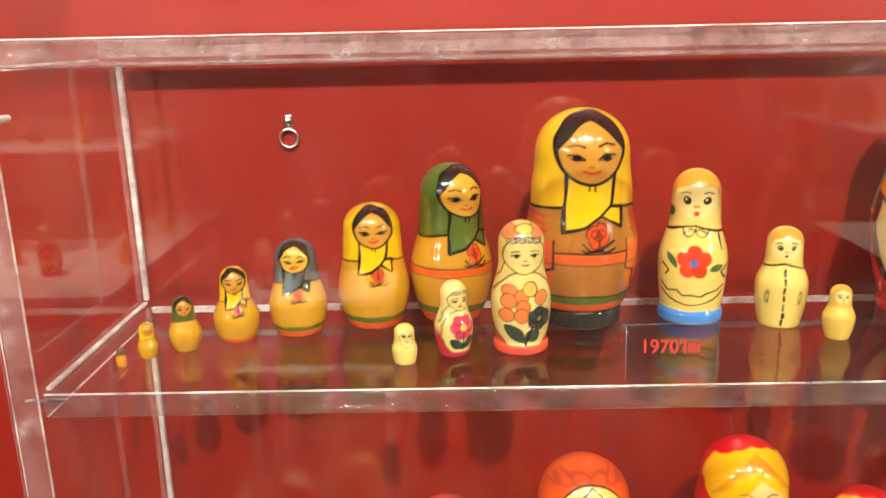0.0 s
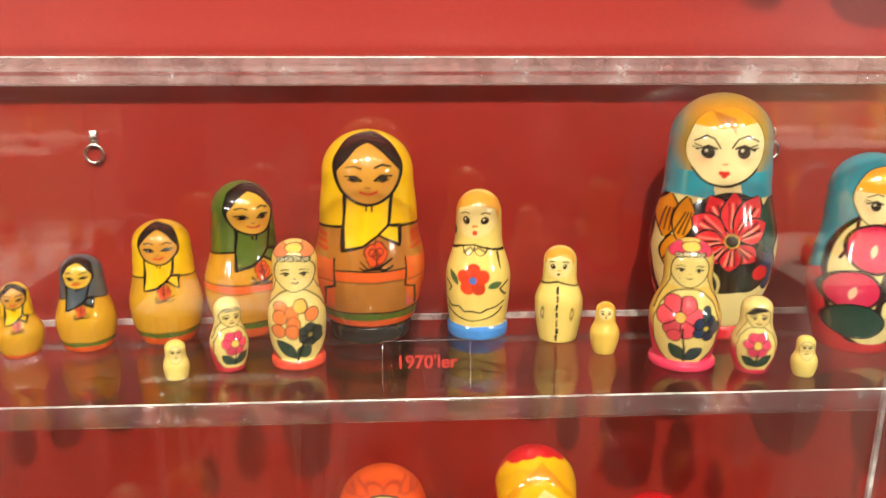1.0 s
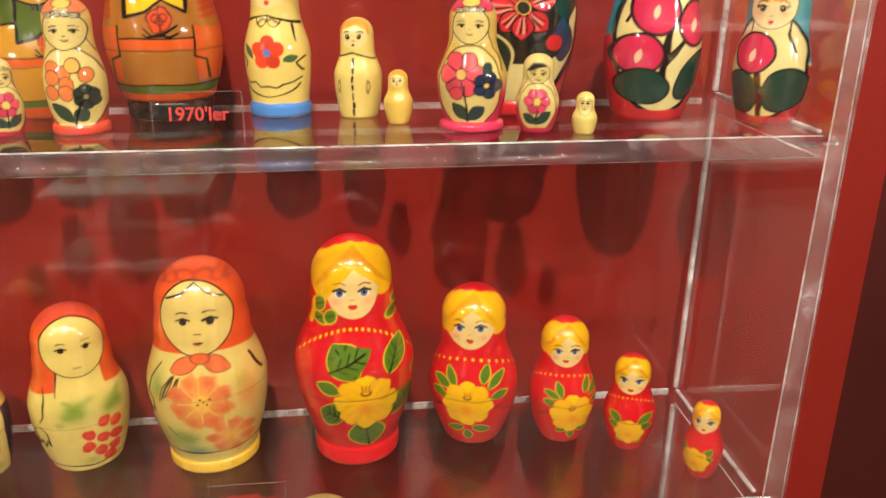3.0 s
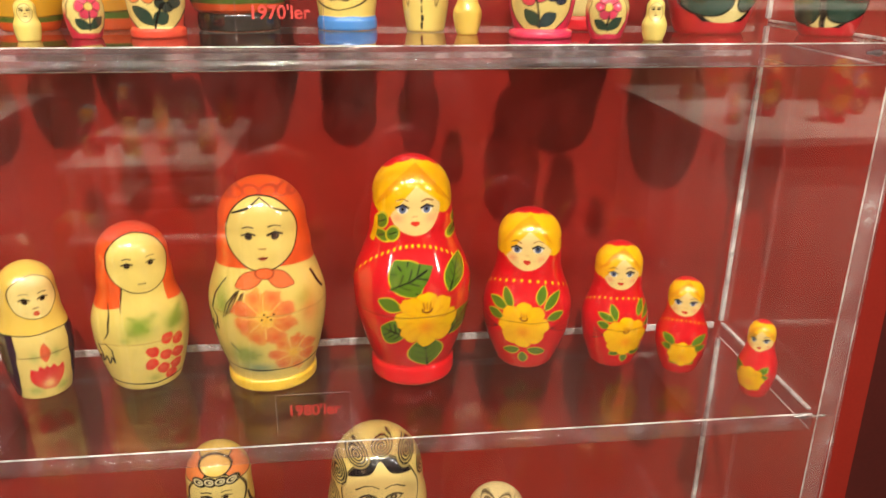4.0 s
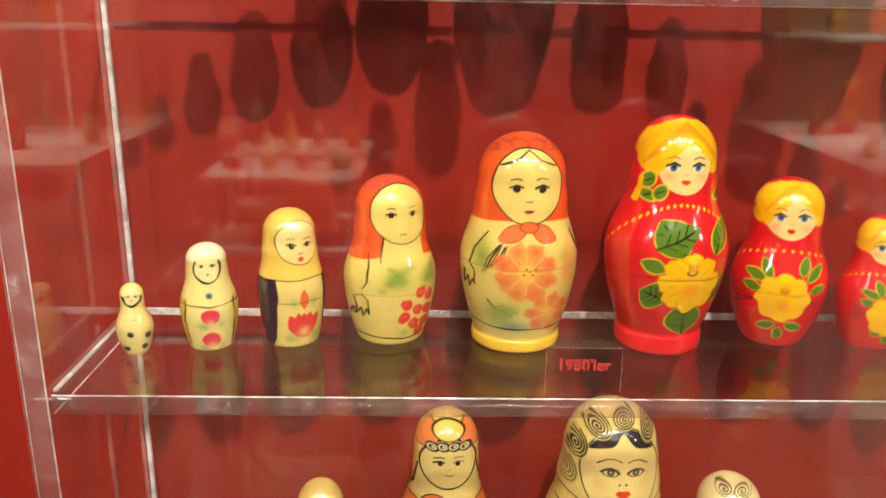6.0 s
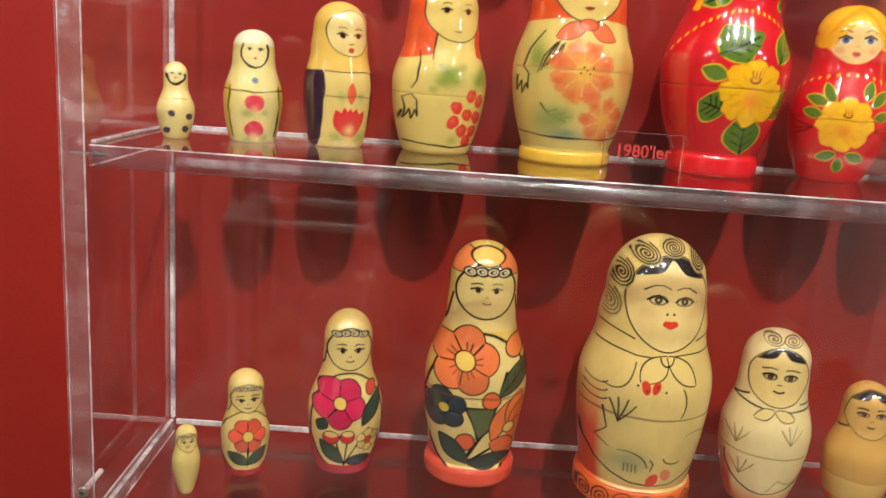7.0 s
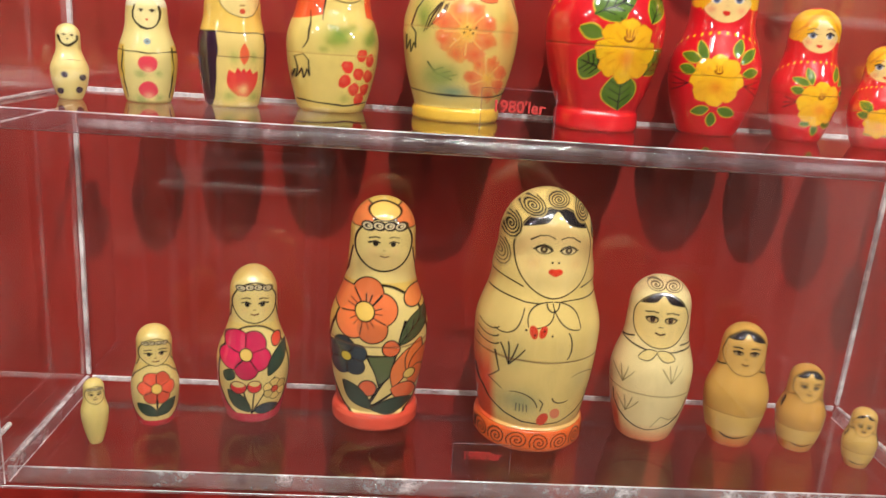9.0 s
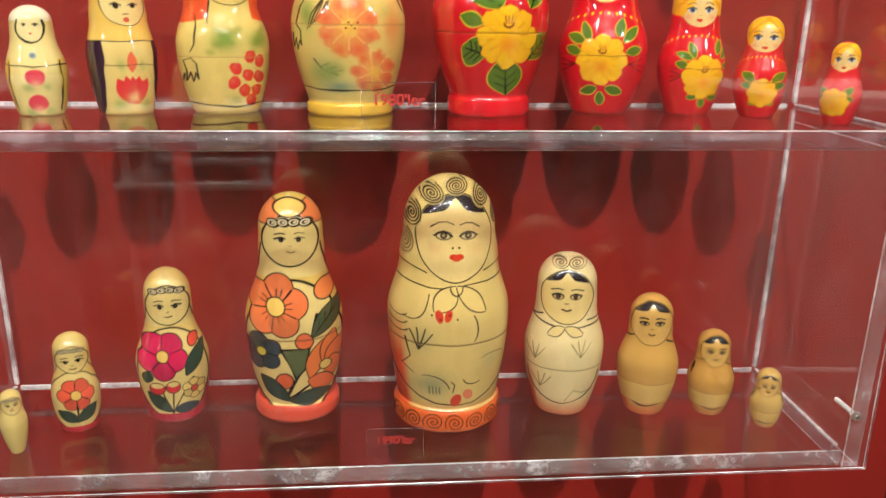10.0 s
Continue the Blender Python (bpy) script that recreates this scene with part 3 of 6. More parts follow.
# yellow-ochre dolls with coloured kerchiefs
def ochre_painter(scarf, detail, hair=(40, 26, 24), skin=(200, 140, 52), foot=None, green=True):
    def paint(p):
        p.fill(np.clip(0.5 + 0.5 * np.sin(p.a * 2 + p.v * 9), 0, 1) * 0.25, (190, 120, 40))
        if detail >= 2:
            p.band(0.0, 0.075, (214, 84, 34))
            if green:
                p.band(0.075, 0.115, (84, 104, 36))
                p.band(0.115, 0.123, INK)
        if detail >= 3:
            p.band(0.33, 0.375, (222, 92, 34))
            p.band(0.375, 0.383, INK)
        hem = 0.575 + 0.012 * np.cos(p.a * 2)
        p.fill(p.step(hem - p.v), scarf)
        p.fill(p.step(np.abs(p.v - hem) - 0.0068), INK)
        if detail >= 1:
            p.poly([(-0.105, 0.735), (-0.125, 0.47), (-0.03, 0.495), (0.05, 0.545), (0.085, 0.585), (0.11, 0.735)], scarf, INK, 0.011)
            p.poly([(0.045, 0.545), (0.135, 0.49), (0.14, 0.58), (0.085, 0.588)], scarf, INK, 0.011)
            p.line([(-0.012, 0.70), (-0.014, 0.66)], INK, 0.007)
            p.line([(0.012, 0.70), (0.012, 0.655)], INK, 0.007)
        p.ell(0, 0.835, 0.146, 0.146, hair, 0, INK, 0.013)
        edge = 0.948 - 0.30 * np.abs(p.u) - 4.2 * p.u ** 2
        face = p.step(p.ell_d(0, 0.826, 0.139, 0.136)) * p.step(p.v - edge) * p.front
        p.fill(face, skin)
        p.glow(-0.08, 0.77, 0.03, 0.03, (206, 112, 46), 0.3)
        p.glow(0.08, 0.77, 0.03, 0.03, (206, 112, 46), 0.3)
        for s in (-1, 1):
            p.ell(s * 0.066, 0.797, 0.021, 0.015, INK)
            p.line([(s * 0.030, 0.790), (s * 0.060, 0.811), (s * 0.104, 0.806)], INK, 0.0065)
            p.line([(s * 0.036, 0.789), (s * 0.066, 0.783), (s * 0.094, 0.792)], INK, 0.0035)
            p.line([(s * 0.034, 0.846), (s * 0.066, 0.857), (s * 0.102, 0.848)], INK, 0.0055)
        p.line([(-0.012, 0.758), (0.008, 0.757)], (150, 82, 34), 0.005)
        p.line([(-0.034, 0.738), (-0.012, 0.730), (0.012, 0.730), (0.036, 0.741)], (196, 52, 30), 0.009)
        if detail >= 1:
            p.ell(0.028, 0.458, 0.046, 0.050, (216, 74, 28), 0, (96, 30, 12), 0.007, rag=0.006)
            for k in range(3):
                p.ring(0.012 + 0.016 * k, 0.468 - 0.014 * (k % 2), 0.015, 0.017, (92, 22, 10), 0.0045)
            p.line([(0.026, 0.505), (0.030, 0.412)], (92, 22, 10), 0.0045)
            p.line([(-0.040, 0.425), (-0.012, 0.392), (0.030, 0.392), (0.100, 0.432)], INK, 0.0065)
            p.line([(0.105, 0.400), (0.070, 0.385), (0.028, 0.395), (-0.030, 0.385), (-0.045, 0.397)], INK, 0.0065)
        if detail >= 4:
            for s in (-1, 1):
                p.poly([(s * 0.165, 0.43), (s * 0.30, 0.42), (s * 0.30, 0.17), (s * 0.165, 0.19)], (222, 92, 34))
                p.line([(s * 0.165, 0.43), (s * 0.165, 0.3), (s * 0.21, 0.28), (s * 0.21, 0.19)], INK, 0.007)
                for k in range(3):
                    p.line([(s * 0.20, 0.47 + 0.03 * k), (s * 0.25, 0.48 + 0.03 * k)], (190, 60, 26), 0.014)
            p.band(0.085, 0.13, (214, 84, 34))
            p.band(0.13, 0.165, (84, 104, 36))
            p.band(0.165, 0.173, INK)
            p.band(0.0, 0.085, (34, 30, 30))
        if detail >= 3:
            p.seam(0.325)
    return paint


OCHRE = (206, 154, 36)
YELLOW = (236, 186, 14)
# rf, rb, vb, rn, vn, rh, vh, foot, seam
ochre_shape = lambda rf, rb, rh: (rf, rb, 0.31, rh * 1.04, 0.64, rh, 0.80, None, 0.0)
doll((-0.1857, 0.4296, Z_A, 0.0124, 24.0, 0.904, 1.028), ochre_shape(0.24, 0.29, 0.2), (206, 140, 44), lambda p: p.band(0.62, 1.0, (92, 76, 48)), "thumbnail-sized ochre wooden nesting doll on the acrylic shelf", SEVENTY)
doll((-0.1742, 0.4441, Z_A, 0.0227, 36.0, 1.030, 1.116), ochre_shape(0.2, 0.27, 0.18), OCHRE, ochre_painter(YELLOW, 0, (214, 160, 30)), "tiny ochre nesting doll with a yellow kerchief", SEVENTY)
doll((-0.1540, 0.4566, Z_A, 0.0361, 24.5, 0.967, 0.928), ochre_shape(0.2, 0.30, 0.2), OCHRE, ochre_painter((86, 96, 40), 0), "small ochre nesting doll with a dark green kerchief", SEVENTY)
doll((-0.1247, 0.4738, Z_A, 0.0505, 15.5, 0.998, 0.947), ochre_shape(0.22, 0.30, 0.19), OCHRE, ochre_painter(YELLOW, 2, green=False), "small ochre nesting doll with a yellow kerchief and rose", SEVENTY)
doll((-0.0859, 0.4885, Z_A, 0.0650, 6.5, 1.018, 0.977), ochre_shape(0.235, 0.295, 0.22), OCHRE, ochre_painter((70, 80, 94), 2, skin=(214, 172, 60)), "small ochre nesting doll with a grey-blue kerchief", SEVENTY)
doll((-0.0350, 0.5023, Z_A, 0.0854, 8.0, 1.014, 1.004), ochre_shape(0.21, 0.285, 0.228), OCHRE, ochre_painter(YELLOW, 2), "medium ochre nesting doll with a yellow kerchief, standing in a row", SEVENTY)
doll((0.0190, 0.5142, Z_A, 0.1102, 30.2, 0.902, 0.875), (0.2, 0.295, 0.33, 0.232, 0.62, 0.222, 0.80, None, 0.325), (198, 142, 38), ochre_painter((82, 100, 36), 3, skin=(214, 162, 58)), "ochre nesting doll with a moss-green kerchief", SEVENTY)
doll((0.1080, 0.5070, Z_A, 0.1461, 2.8, 0.967, 0.937), (0.2, 0.280, 0.36, 0.246, 0.60, 0.232, 0.79, (0.208, 0.085, 0.215), 0.325), (168, 104, 40), ochre_painter(YELLOW, 4), "large brown nesting doll with a bright yellow kerchief and black foot", SEVENTY)

# cream dolls with outlined flowers
CREAM = (226, 202, 128)


def flower_painter(hood, base, bloom, cap, kind, fringe=False):
    """kind 0: plain smallest one; 1: one flower and two leaves; 2: a bunch; 3: the large garden."""
    green, teal = (38, 64, 52), (24, 52, 66)

    def paint(p):
        side = p.step(0.0 - p.ell_d(0, 0.34, 0.215 if kind in (2, 3) else 0.24, 0.31))
        low = np.clip((0.42 - p.v) / 0.12, 0, 1)
        p.fill(p.step(p.v - 0.66) * side * np.clip((p.v - 0.3) / 0.1, 0, 1), hood)
        if kind not in (0, 6):
            p.fill(side * low, base)
            p.ring(0, 0.34, 0.215 if kind in (2, 3) else 0.24, 0.31, INK, 0.006)
            p.band(0.0, 0.075, base)
        edge = np.interp(p.v, [0.42, 0.50, 0.58, 0.64, 0.70, 0.80, 0.90, 1.0], [0.26, 0.232, 0.20, 0.165, 0.14, 0.125, 0.12, 0.0])
        away = np.where(p.front > 0.3, edge - np.abs(p.u), -0.02)
        p.fill(p.step(away) * p.step(0.44 - p.v), hood)
        if kind not in (0, 6):
            p.fill(p.step(np.abs(away) - 0.0035) * p.step(0.46 - p.v) * p.step(p.v - 0.80), INK)
        cy, rx, ry, ev, gap, mv, bv, es = {0: (0.79, 0.125, 0.125, 0.80, 0.05, 0.73, 0.885, 0.017), 1: (0.770, 0.142, 0.128, 0.752, 0.060, 0.682, 0.868, 0.020),
                                           2: (0.792, 0.128, 0.122, 0.784, 0.047, 0.722, 0.893, 0.017), 3: (0.820, 0.114, 0.106, 0.824, 0.036, 0.772, 0.903, 0.0125),
                                           4: (0.770, 0.150, 0.135, 0.760, 0.066, 0.698, 0.885, 0.018), 5: (0.792, 0.132, 0.128, 0.786, 0.062, 0.724, 0.912, 0.016),
                                           6: (0.680, 0.165, 0.215, 0.735, 0.062, 0.600, 0.0, 0.026)}[kind]
        p.ell(0, cy, rx, ry, CREAM, 0, INK, 0.008)
        if cap:
            p.ell(-0.10, 0.935, 0.06, 0.045, cap, 25, INK, 0.004)
            p.ell(0.10, 0.935, 0.06, 0.045, cap, -25, INK, 0.004)
            p.ell(0, 0.955, 0.062, 0.030, (236, 190, 96), 0, INK, 0.005)
        if fringe:
            p.fill(p.step(p.ell_d(0, cy, rx, ry)) * p.step(cy + ry * 0.42 + 0.25 * p.u - p.v) * p.front, (26, 18, 16))
        elif bv:
            for i in range(4):
                x = (i - 1.5) * rx * 0.40
                y = bv - 0.006 * abs(i - 1.5)
                p.ell(x, y, rx * 0.27, 0.021, (30, 22, 18))
                p.ring(x - 0.004, y, rx * 0.15, 0.011, (216, 200, 160), 0.0034)
                p.ell(x, y, rx * 0.06, 0.005, (206, 190, 150))
        for s in (-1, 1):
            p.ell(s * gap, ev, es * 0.85, es * 0.80, INK)
            p.line([(s * (gap - es * 1.3), ev + es * 0.45), (s * gap, ev + es * 0.95), (s * (gap + es * 2.0), ev + es * 0.3)], INK, es * 0.36)
            p.line([(s * (gap - es * 1.2), ev + es * 2.2), (s * gap, ev + es * 2.4), (s * (gap + es * 2.0), ev + es * 1.85)], INK, es * 0.26)
            p.glow(s * (gap + es), ev - es * 2.2, es * 1.6, es * 1.2, (226, 160, 110), 0.25)
        p.line([(-es * 0.5, (ev + mv) / 2), (es * 0.4, (ev + mv) / 2)], (110, 70, 36), es * 0.22)
        p.line([(-es * 1.3, mv + 0.002), (0, mv - 0.003), (es * 1.3, mv + 0.002)], (92, 30, 22), es * 0.36)
        if kind == 1:
            p.flower(0.0, 0.42, 0.155, 6, bloom, (228, 190, 96), INK, 60)
            p.line([(0.0, 0.30), (0.0, 0.12)], INK, 0.010)
            p.leaf(0.0, 0.13, -0.17, 0.26, 0.055, green, INK)
            p.leaf(0.0, 0.13, 0.17, 0.29, 0.055, green, INK)
        elif kind == 2:
            p.line([(-0.02, 0.08), (0.04, 0.2), (0.12, 0.32)], INK, 0.008)
            p.line([(-0.02, 0.08), (0.0, 0.26)], INK, 0.007)
            p.line([(-0.02, 0.08), (-0.07, 0.24)], INK, 0.007)
            p.flower(-0.055, 0.48, 0.138, 5, bloom, (228, 190, 96), INK, 54, 0.5, 0.26)
            p.ell(0.13, 0.555, 0.03, 0.036, (222, 70, 50), 0, INK, 0.006)
            p.leaf(0.08, 0.34, 0.19, 0.53, 0.04, green, INK)
            p.leaf(-0.03, 0.09, -0.16, 0.24, 0.04, green, INK)
            p.leaf(-0.01, 0.10, 0.14, 0.12, 0.036, teal, INK)
            for x, y in ((-0.10, 0.265), (-0.005, 0.275)):
                p.ell(x, y, 0.042, 0.04, (214, 44, 50), 0, INK, 0.006)
                p.ell(x, y + 0.02, 0.034, 0.018, CREAM)
            p.flower(0.12, 0.24, 0.07, 6, (226, 196, 116), (206, 70, 44), INK, 30, 0.42, 0.3, 0.005)
            p.leaf(-0.17, 0.30, -0.14, 0.38, 0.03, green, INK)
        elif kind == 3:
            p.line([(-0.05, 0.11), (0.05, 0.3), (0.10, 0.50)], INK, 0.008)
            p.line([(-0.04, 0.11), (0.12, 0.22)], INK, 0.007)
            p.flower(-0.07, 0.545, 0.122, 5, bloom, (236, 196, 92), INK, 80, 0.5, 0.3, 0.006)
            for i in range(5):
                for d in (-12, 8):
                    b = radians(80 + 72 * i + d)
                    p.line([(-0.07 + 0.045 * math.cos(b), 0.545 + 0.045 * math.sin(b)), (-0.07 + 0.07 * math.cos(b), 0.545 + 0.07 * math.sin(b))], INK, 0.0035)
            p.ell(0.135, 0.60, 0.04, 0.042, (230, 128, 64), 0, INK, 0.006)
            p.leaf(0.08, 0.41, 0.21, 0.55, 0.038, (62, 80, 50), INK, INK, 0.006)
            p.flower(-0.14, 0.34, 0.084, 5, teal, (214, 190, 60), INK, 100, 0.46, 0.22, 0.005)
            p.poly([(-0.055, 0.36), (0.06, 0.36), (0.055, 0.27), (0.0, 0.22), (-0.03, 0.30)], (88, 100, 62), INK, 0.006)
            p.ell(0.045, 0.395, 0.034, 0.034, (226, 106, 54), 0, INK, 0.006)
            p.leaf(0.06, 0.21, 0.125, 0.39, 0.036, (232, 124, 60), INK, None, 0.006)
            p.leaf(0.125, 0.27, 0.17, 0.42, 0.036, (232, 124, 60), INK, None, 0.006)
            p.leaf(0.13, 0.26, 0.215, 0.37, 0.036, (232, 116, 56), INK, None, 0.006)
            p.leaf(0.12, 0.25, 0.20, 0.24, 0.05, (232, 116, 56), INK, None, 0.006)
            p.leaf(0.05, 0.205, 0.17, 0.16, 0.04, (232, 110, 60), INK, None, 0.006)
            p.ell(0.13, 0.265, 0.022, 0.022, (228, 200, 110), 0, INK, 0.005)
            p.ell(-0.045, 0.205, 0.034, 0.034, (226, 100, 54), 0, INK, 0.006)
            p.leaf(-0.03, 0.10, -0.15, 0.22, 0.036, (36, 62, 52), INK, None, 0.006)
            p.leaf(-0.03, 0.10, 0.15, 0.13, 0.034, (36, 62, 52), INK, None, 0.006)
            p.seam(0.40)
        elif kind == 4:
            for x, y in ((-0.10, 0.50), (-0.03, 0.46), (-0.11, 0.43), (0.03, 0.52), (0.10, 0.45), (-0.02, 0.385), (-0.12, 0.32), (-0.03, 0.32)):
                p.ell(x * 1.15, y, 0.05, 0.052, (230, 124, 64), 0, INK, 0.006)
            p.ell(0.03, 0.52, 0.05, 0.05, (236, 176, 80), 0, INK, 0.006)
            p.flower(0.10, 0.29, 0.085, 6, (38, 50, 46), (150, 130, 60), INK, 30, 0.46, 0.2)
            p.leaf(0.0, 0.1, -0.15, 0.24, 0.045, green, INK)
            p.leaf(0.0, 0.12, 0.10, 0.19, 0.045, green, INK)
            p.line([(0.0, 0.08), (0.06, 0.25)], INK, 0.01)
        elif kind == 5:
            p.flower(-0.05, 0.44, 0.165, 6, bloom, (228, 170, 90), INK, 60, 0.42, 0.24)
            p.ell(-0.09, 0.30, 0.05, 0.045, (222, 70, 84), 0, INK, 0.006)
            p.flower(0.14, 0.36, 0.09, 5, (28, 46, 78), (216, 186, 70), INK, 70, 0.5, 0.2)
            p.ell(0.14, 0.47, 0.03, 0.05, (40, 62, 66), 0, INK, 0.006)
            p.line([(0.0, 0.09), (-0.03, 0.35)], INK, 0.009)
            p.leaf(0.0, 0.1, -0.12, 0.22, 0.042, green, INK)
            p.leaf(0.0, 0.1, 0.12, 0.20, 0.042, (34, 60, 66), INK)
    return paint


LEMON = (232, 208, 118)
HOOD = (222, 186, 92)
flower_shape = lambda rf, rb, rh, foot=None, seam=0.0: (rf, rb, 0.38, rh * 0.99, 0.70, rh, 0.83, foot, seam)
doll((-0.0105, 0.4294, Z_A, 0.0248, 17.2, 1.102, 1.091), (0.24, 0.29, 0.35, 0.23, 0.62, 0.235, 0.78, None, 0.0), LEMON, flower_painter(LEMON, LEMON, LEMON, None, 6), "tiny plain cream nesting doll with an outlined face", SEVENTY)
doll((0.0198, 0.4434, Z_A, 0.0477, 30.8, 0.933, 0.942), flower_shape(0.2, 0.275, 0.19), CREAM, flower_painter((230, 206, 140), (206, 44, 70), (222, 60, 96), None, 1), "small cream nesting doll with a pink flower and red back", SEVENTY)
doll((0.0626, 0.4524, Z_A, 0.0828, 5.8, 0.950, 0.940), flower_shape(0.2, 0.24, 0.185, (0.225, 0.07, 0.2)), CREAM, flower_painter((222, 190, 110), (222, 74, 56), (230, 120, 66), (226, 126, 84), 4), "cream nesting doll with orange berries and a coral foot", SEVENTY)
doll((0.3143, 0.4397, Z_A, 0.0834, -15.5, 1.046, 1.015), flower_shape(0.21, 0.262, 0.18, (0.245, 0.055, 0.2)), CREAM, flower_painter(HOOD, (226, 50, 96), (222, 76, 92), (226, 60, 100), 5), "cream nesting doll with pink and blue flowers and a pink foot", SEVENTY)
doll((0.3546, 0.4238, Z_A, 0.0492, -13.5, 0.973, 0.945), flower_shape(0.2, 0.295, 0.21), CREAM, flower_painter((228, 204, 134), (222, 50, 90), (218, 64, 100), None, 1, True), "small cream nesting doll with one pink flower", SEVENTY)
doll((0.3835, 0.4135, Z_A, 0.0262, -17.5, 1.104, 1.104), (0.21, 0.28, 0.36, 0.2, 0.64, 0.2, 0.80, None, 0.0), LEMON, flower_painter(LEMON, LEMON, LEMON, None, 6), "tiny plain yellowish nesting doll beside the pink ones", SEVENTY)


# cream dolls with orange hair
def pale_painter(kind):
    def paint(p):
        p.ell(0, 0.875, 0.15, 0.115, (226, 158, 60))
        p.fill(p.step(p.ell_d(0, 0.825, 0.135, 0.125)) * p.step(p.v - (0.925 - 0.10 * np.abs(p.u) * 8 * 0.4)) * p.front, (236, 214, 146))
        p.glow(0, 0.97, 0.12, 0.03, (226, 158, 60), 0.5)
        for s in (-1, 1):
            p.ell(s * 0.061, 0.815, 0.024, 0.026, (30, 18, 12))
            p.line([(s * 0.038, 0.862), (s * 0.064, 0.867), (s * 0.094, 0.856)], (30, 18, 12), 0.005)
            p.ell(s * 0.061 - 0.006, 0.822, 0.006, 0.007, (226, 208, 160))
        p.line([(-0.014, 0.777), (0.014, 0.777)], (206, 140, 60), 0.008)
        p.ell(0, 0.735, 0.016, 0.015, (206, 66, 40) if kind == 2 else (96, 50, 26))
        if kind == 2:
            p.ell(-0.155, 0.735, 0.026, 0.032, (66, 92, 56))
            p.line([(-0.07, 0.605), (-0.03, 0.635), (0.0, 0.615), (0.03, 0.637), (0.07, 0.610)], (150, 128, 78), 0.012)
        if kind:
            p.line([(-0.26, 0.585), (-0.1, 0.64), (0.0, 0.655), (0.1, 0.63), (0.26, 0.58)], INK, 0.008)
        if kind == 2:
            p.arc(-0.04, 0.64, 0.04, 0.055, 180, 360, INK, 0.005)
            p.arc(0.04, 0.64, 0.04, 0.055, 180, 360, INK, 0.005)
            p.flower(0.0, 0.425, 0.105, 5, (220, 66, 36), (84, 110, 190), None, 90, 0.46, 0.24)
            p.leaf(-0.10, 0.38, -0.17, 0.48, 0.022, (60, 96, 58))
            p.leaf(0.10, 0.37, 0.18, 0.40, 0.026, (60, 96, 58))
            p.line([(-0.19, 0.40), (-0.15, 0.36), (-0.17, 0.33)], INK, 0.006)
            p.line([(0.21, 0.40), (0.17, 0.36), (0.20, 0.31)], INK, 0.006)
            p.line([(0.14, 0.60), (0.17, 0.50)], INK, 0.005)
            p.line([(-0.19, 0.27), (-0.15, 0.225), (-0.10, 0.235), (-0.06, 0.20), (0.0, 0.205), (0.05, 0.20), (0.09, 0.225), (0.15, 0.235), (0.19, 0.26)], INK, 0.006)
            p.arc(0.0, 0.25, 0.19, 0.11, 195, 345, INK, 0.006)
            p.band(0.0, 0.095, (70, 132, 212))
        if kind == 1:
            for i in range(7):
                p.line([(0.0, 0.60 - 0.085 * i), (0.0, 0.55 - 0.085 * i)], INK, 0.010)
            for s in (-1, 1):
                p.ring(s * 0.15, 0.33, 0.014, 0.05, (120, 96, 50), 0.008)
    return paint


PALE = (232, 204, 116)
doll((0.1853, 0.5032, Z_A, 0.1045, -14.2, 0.941, 0.922), (0.215, 0.236, 0.40, 0.172, 0.70, 0.166, 0.84, (0.222, 0.085, 0.205), 0.35), PALE, pale_painter(2), "cream nesting doll with a red flower and blue foot", SEVENTY)
doll((0.2410, 0.4869, Z_A, 0.0674, -15.0, 1.035, 1.025), (0.19, 0.242, 0.42, 0.172, 0.68, 0.168, 0.84, None, 0.0), PALE, pale_painter(1), "plain yellowish nesting doll with a dashed front line", SEVENTY)
doll((0.2671, 0.4578, Z_A, 0.0356, -11.5, 1.023, 1.013), (0.19, 0.272, 0.40, 0.19, 0.66, 0.185, 0.82, None, 0.0), (228, 190, 90), pale_painter(0), "small plain yellowish nesting doll with orange hair", SEVENTY)


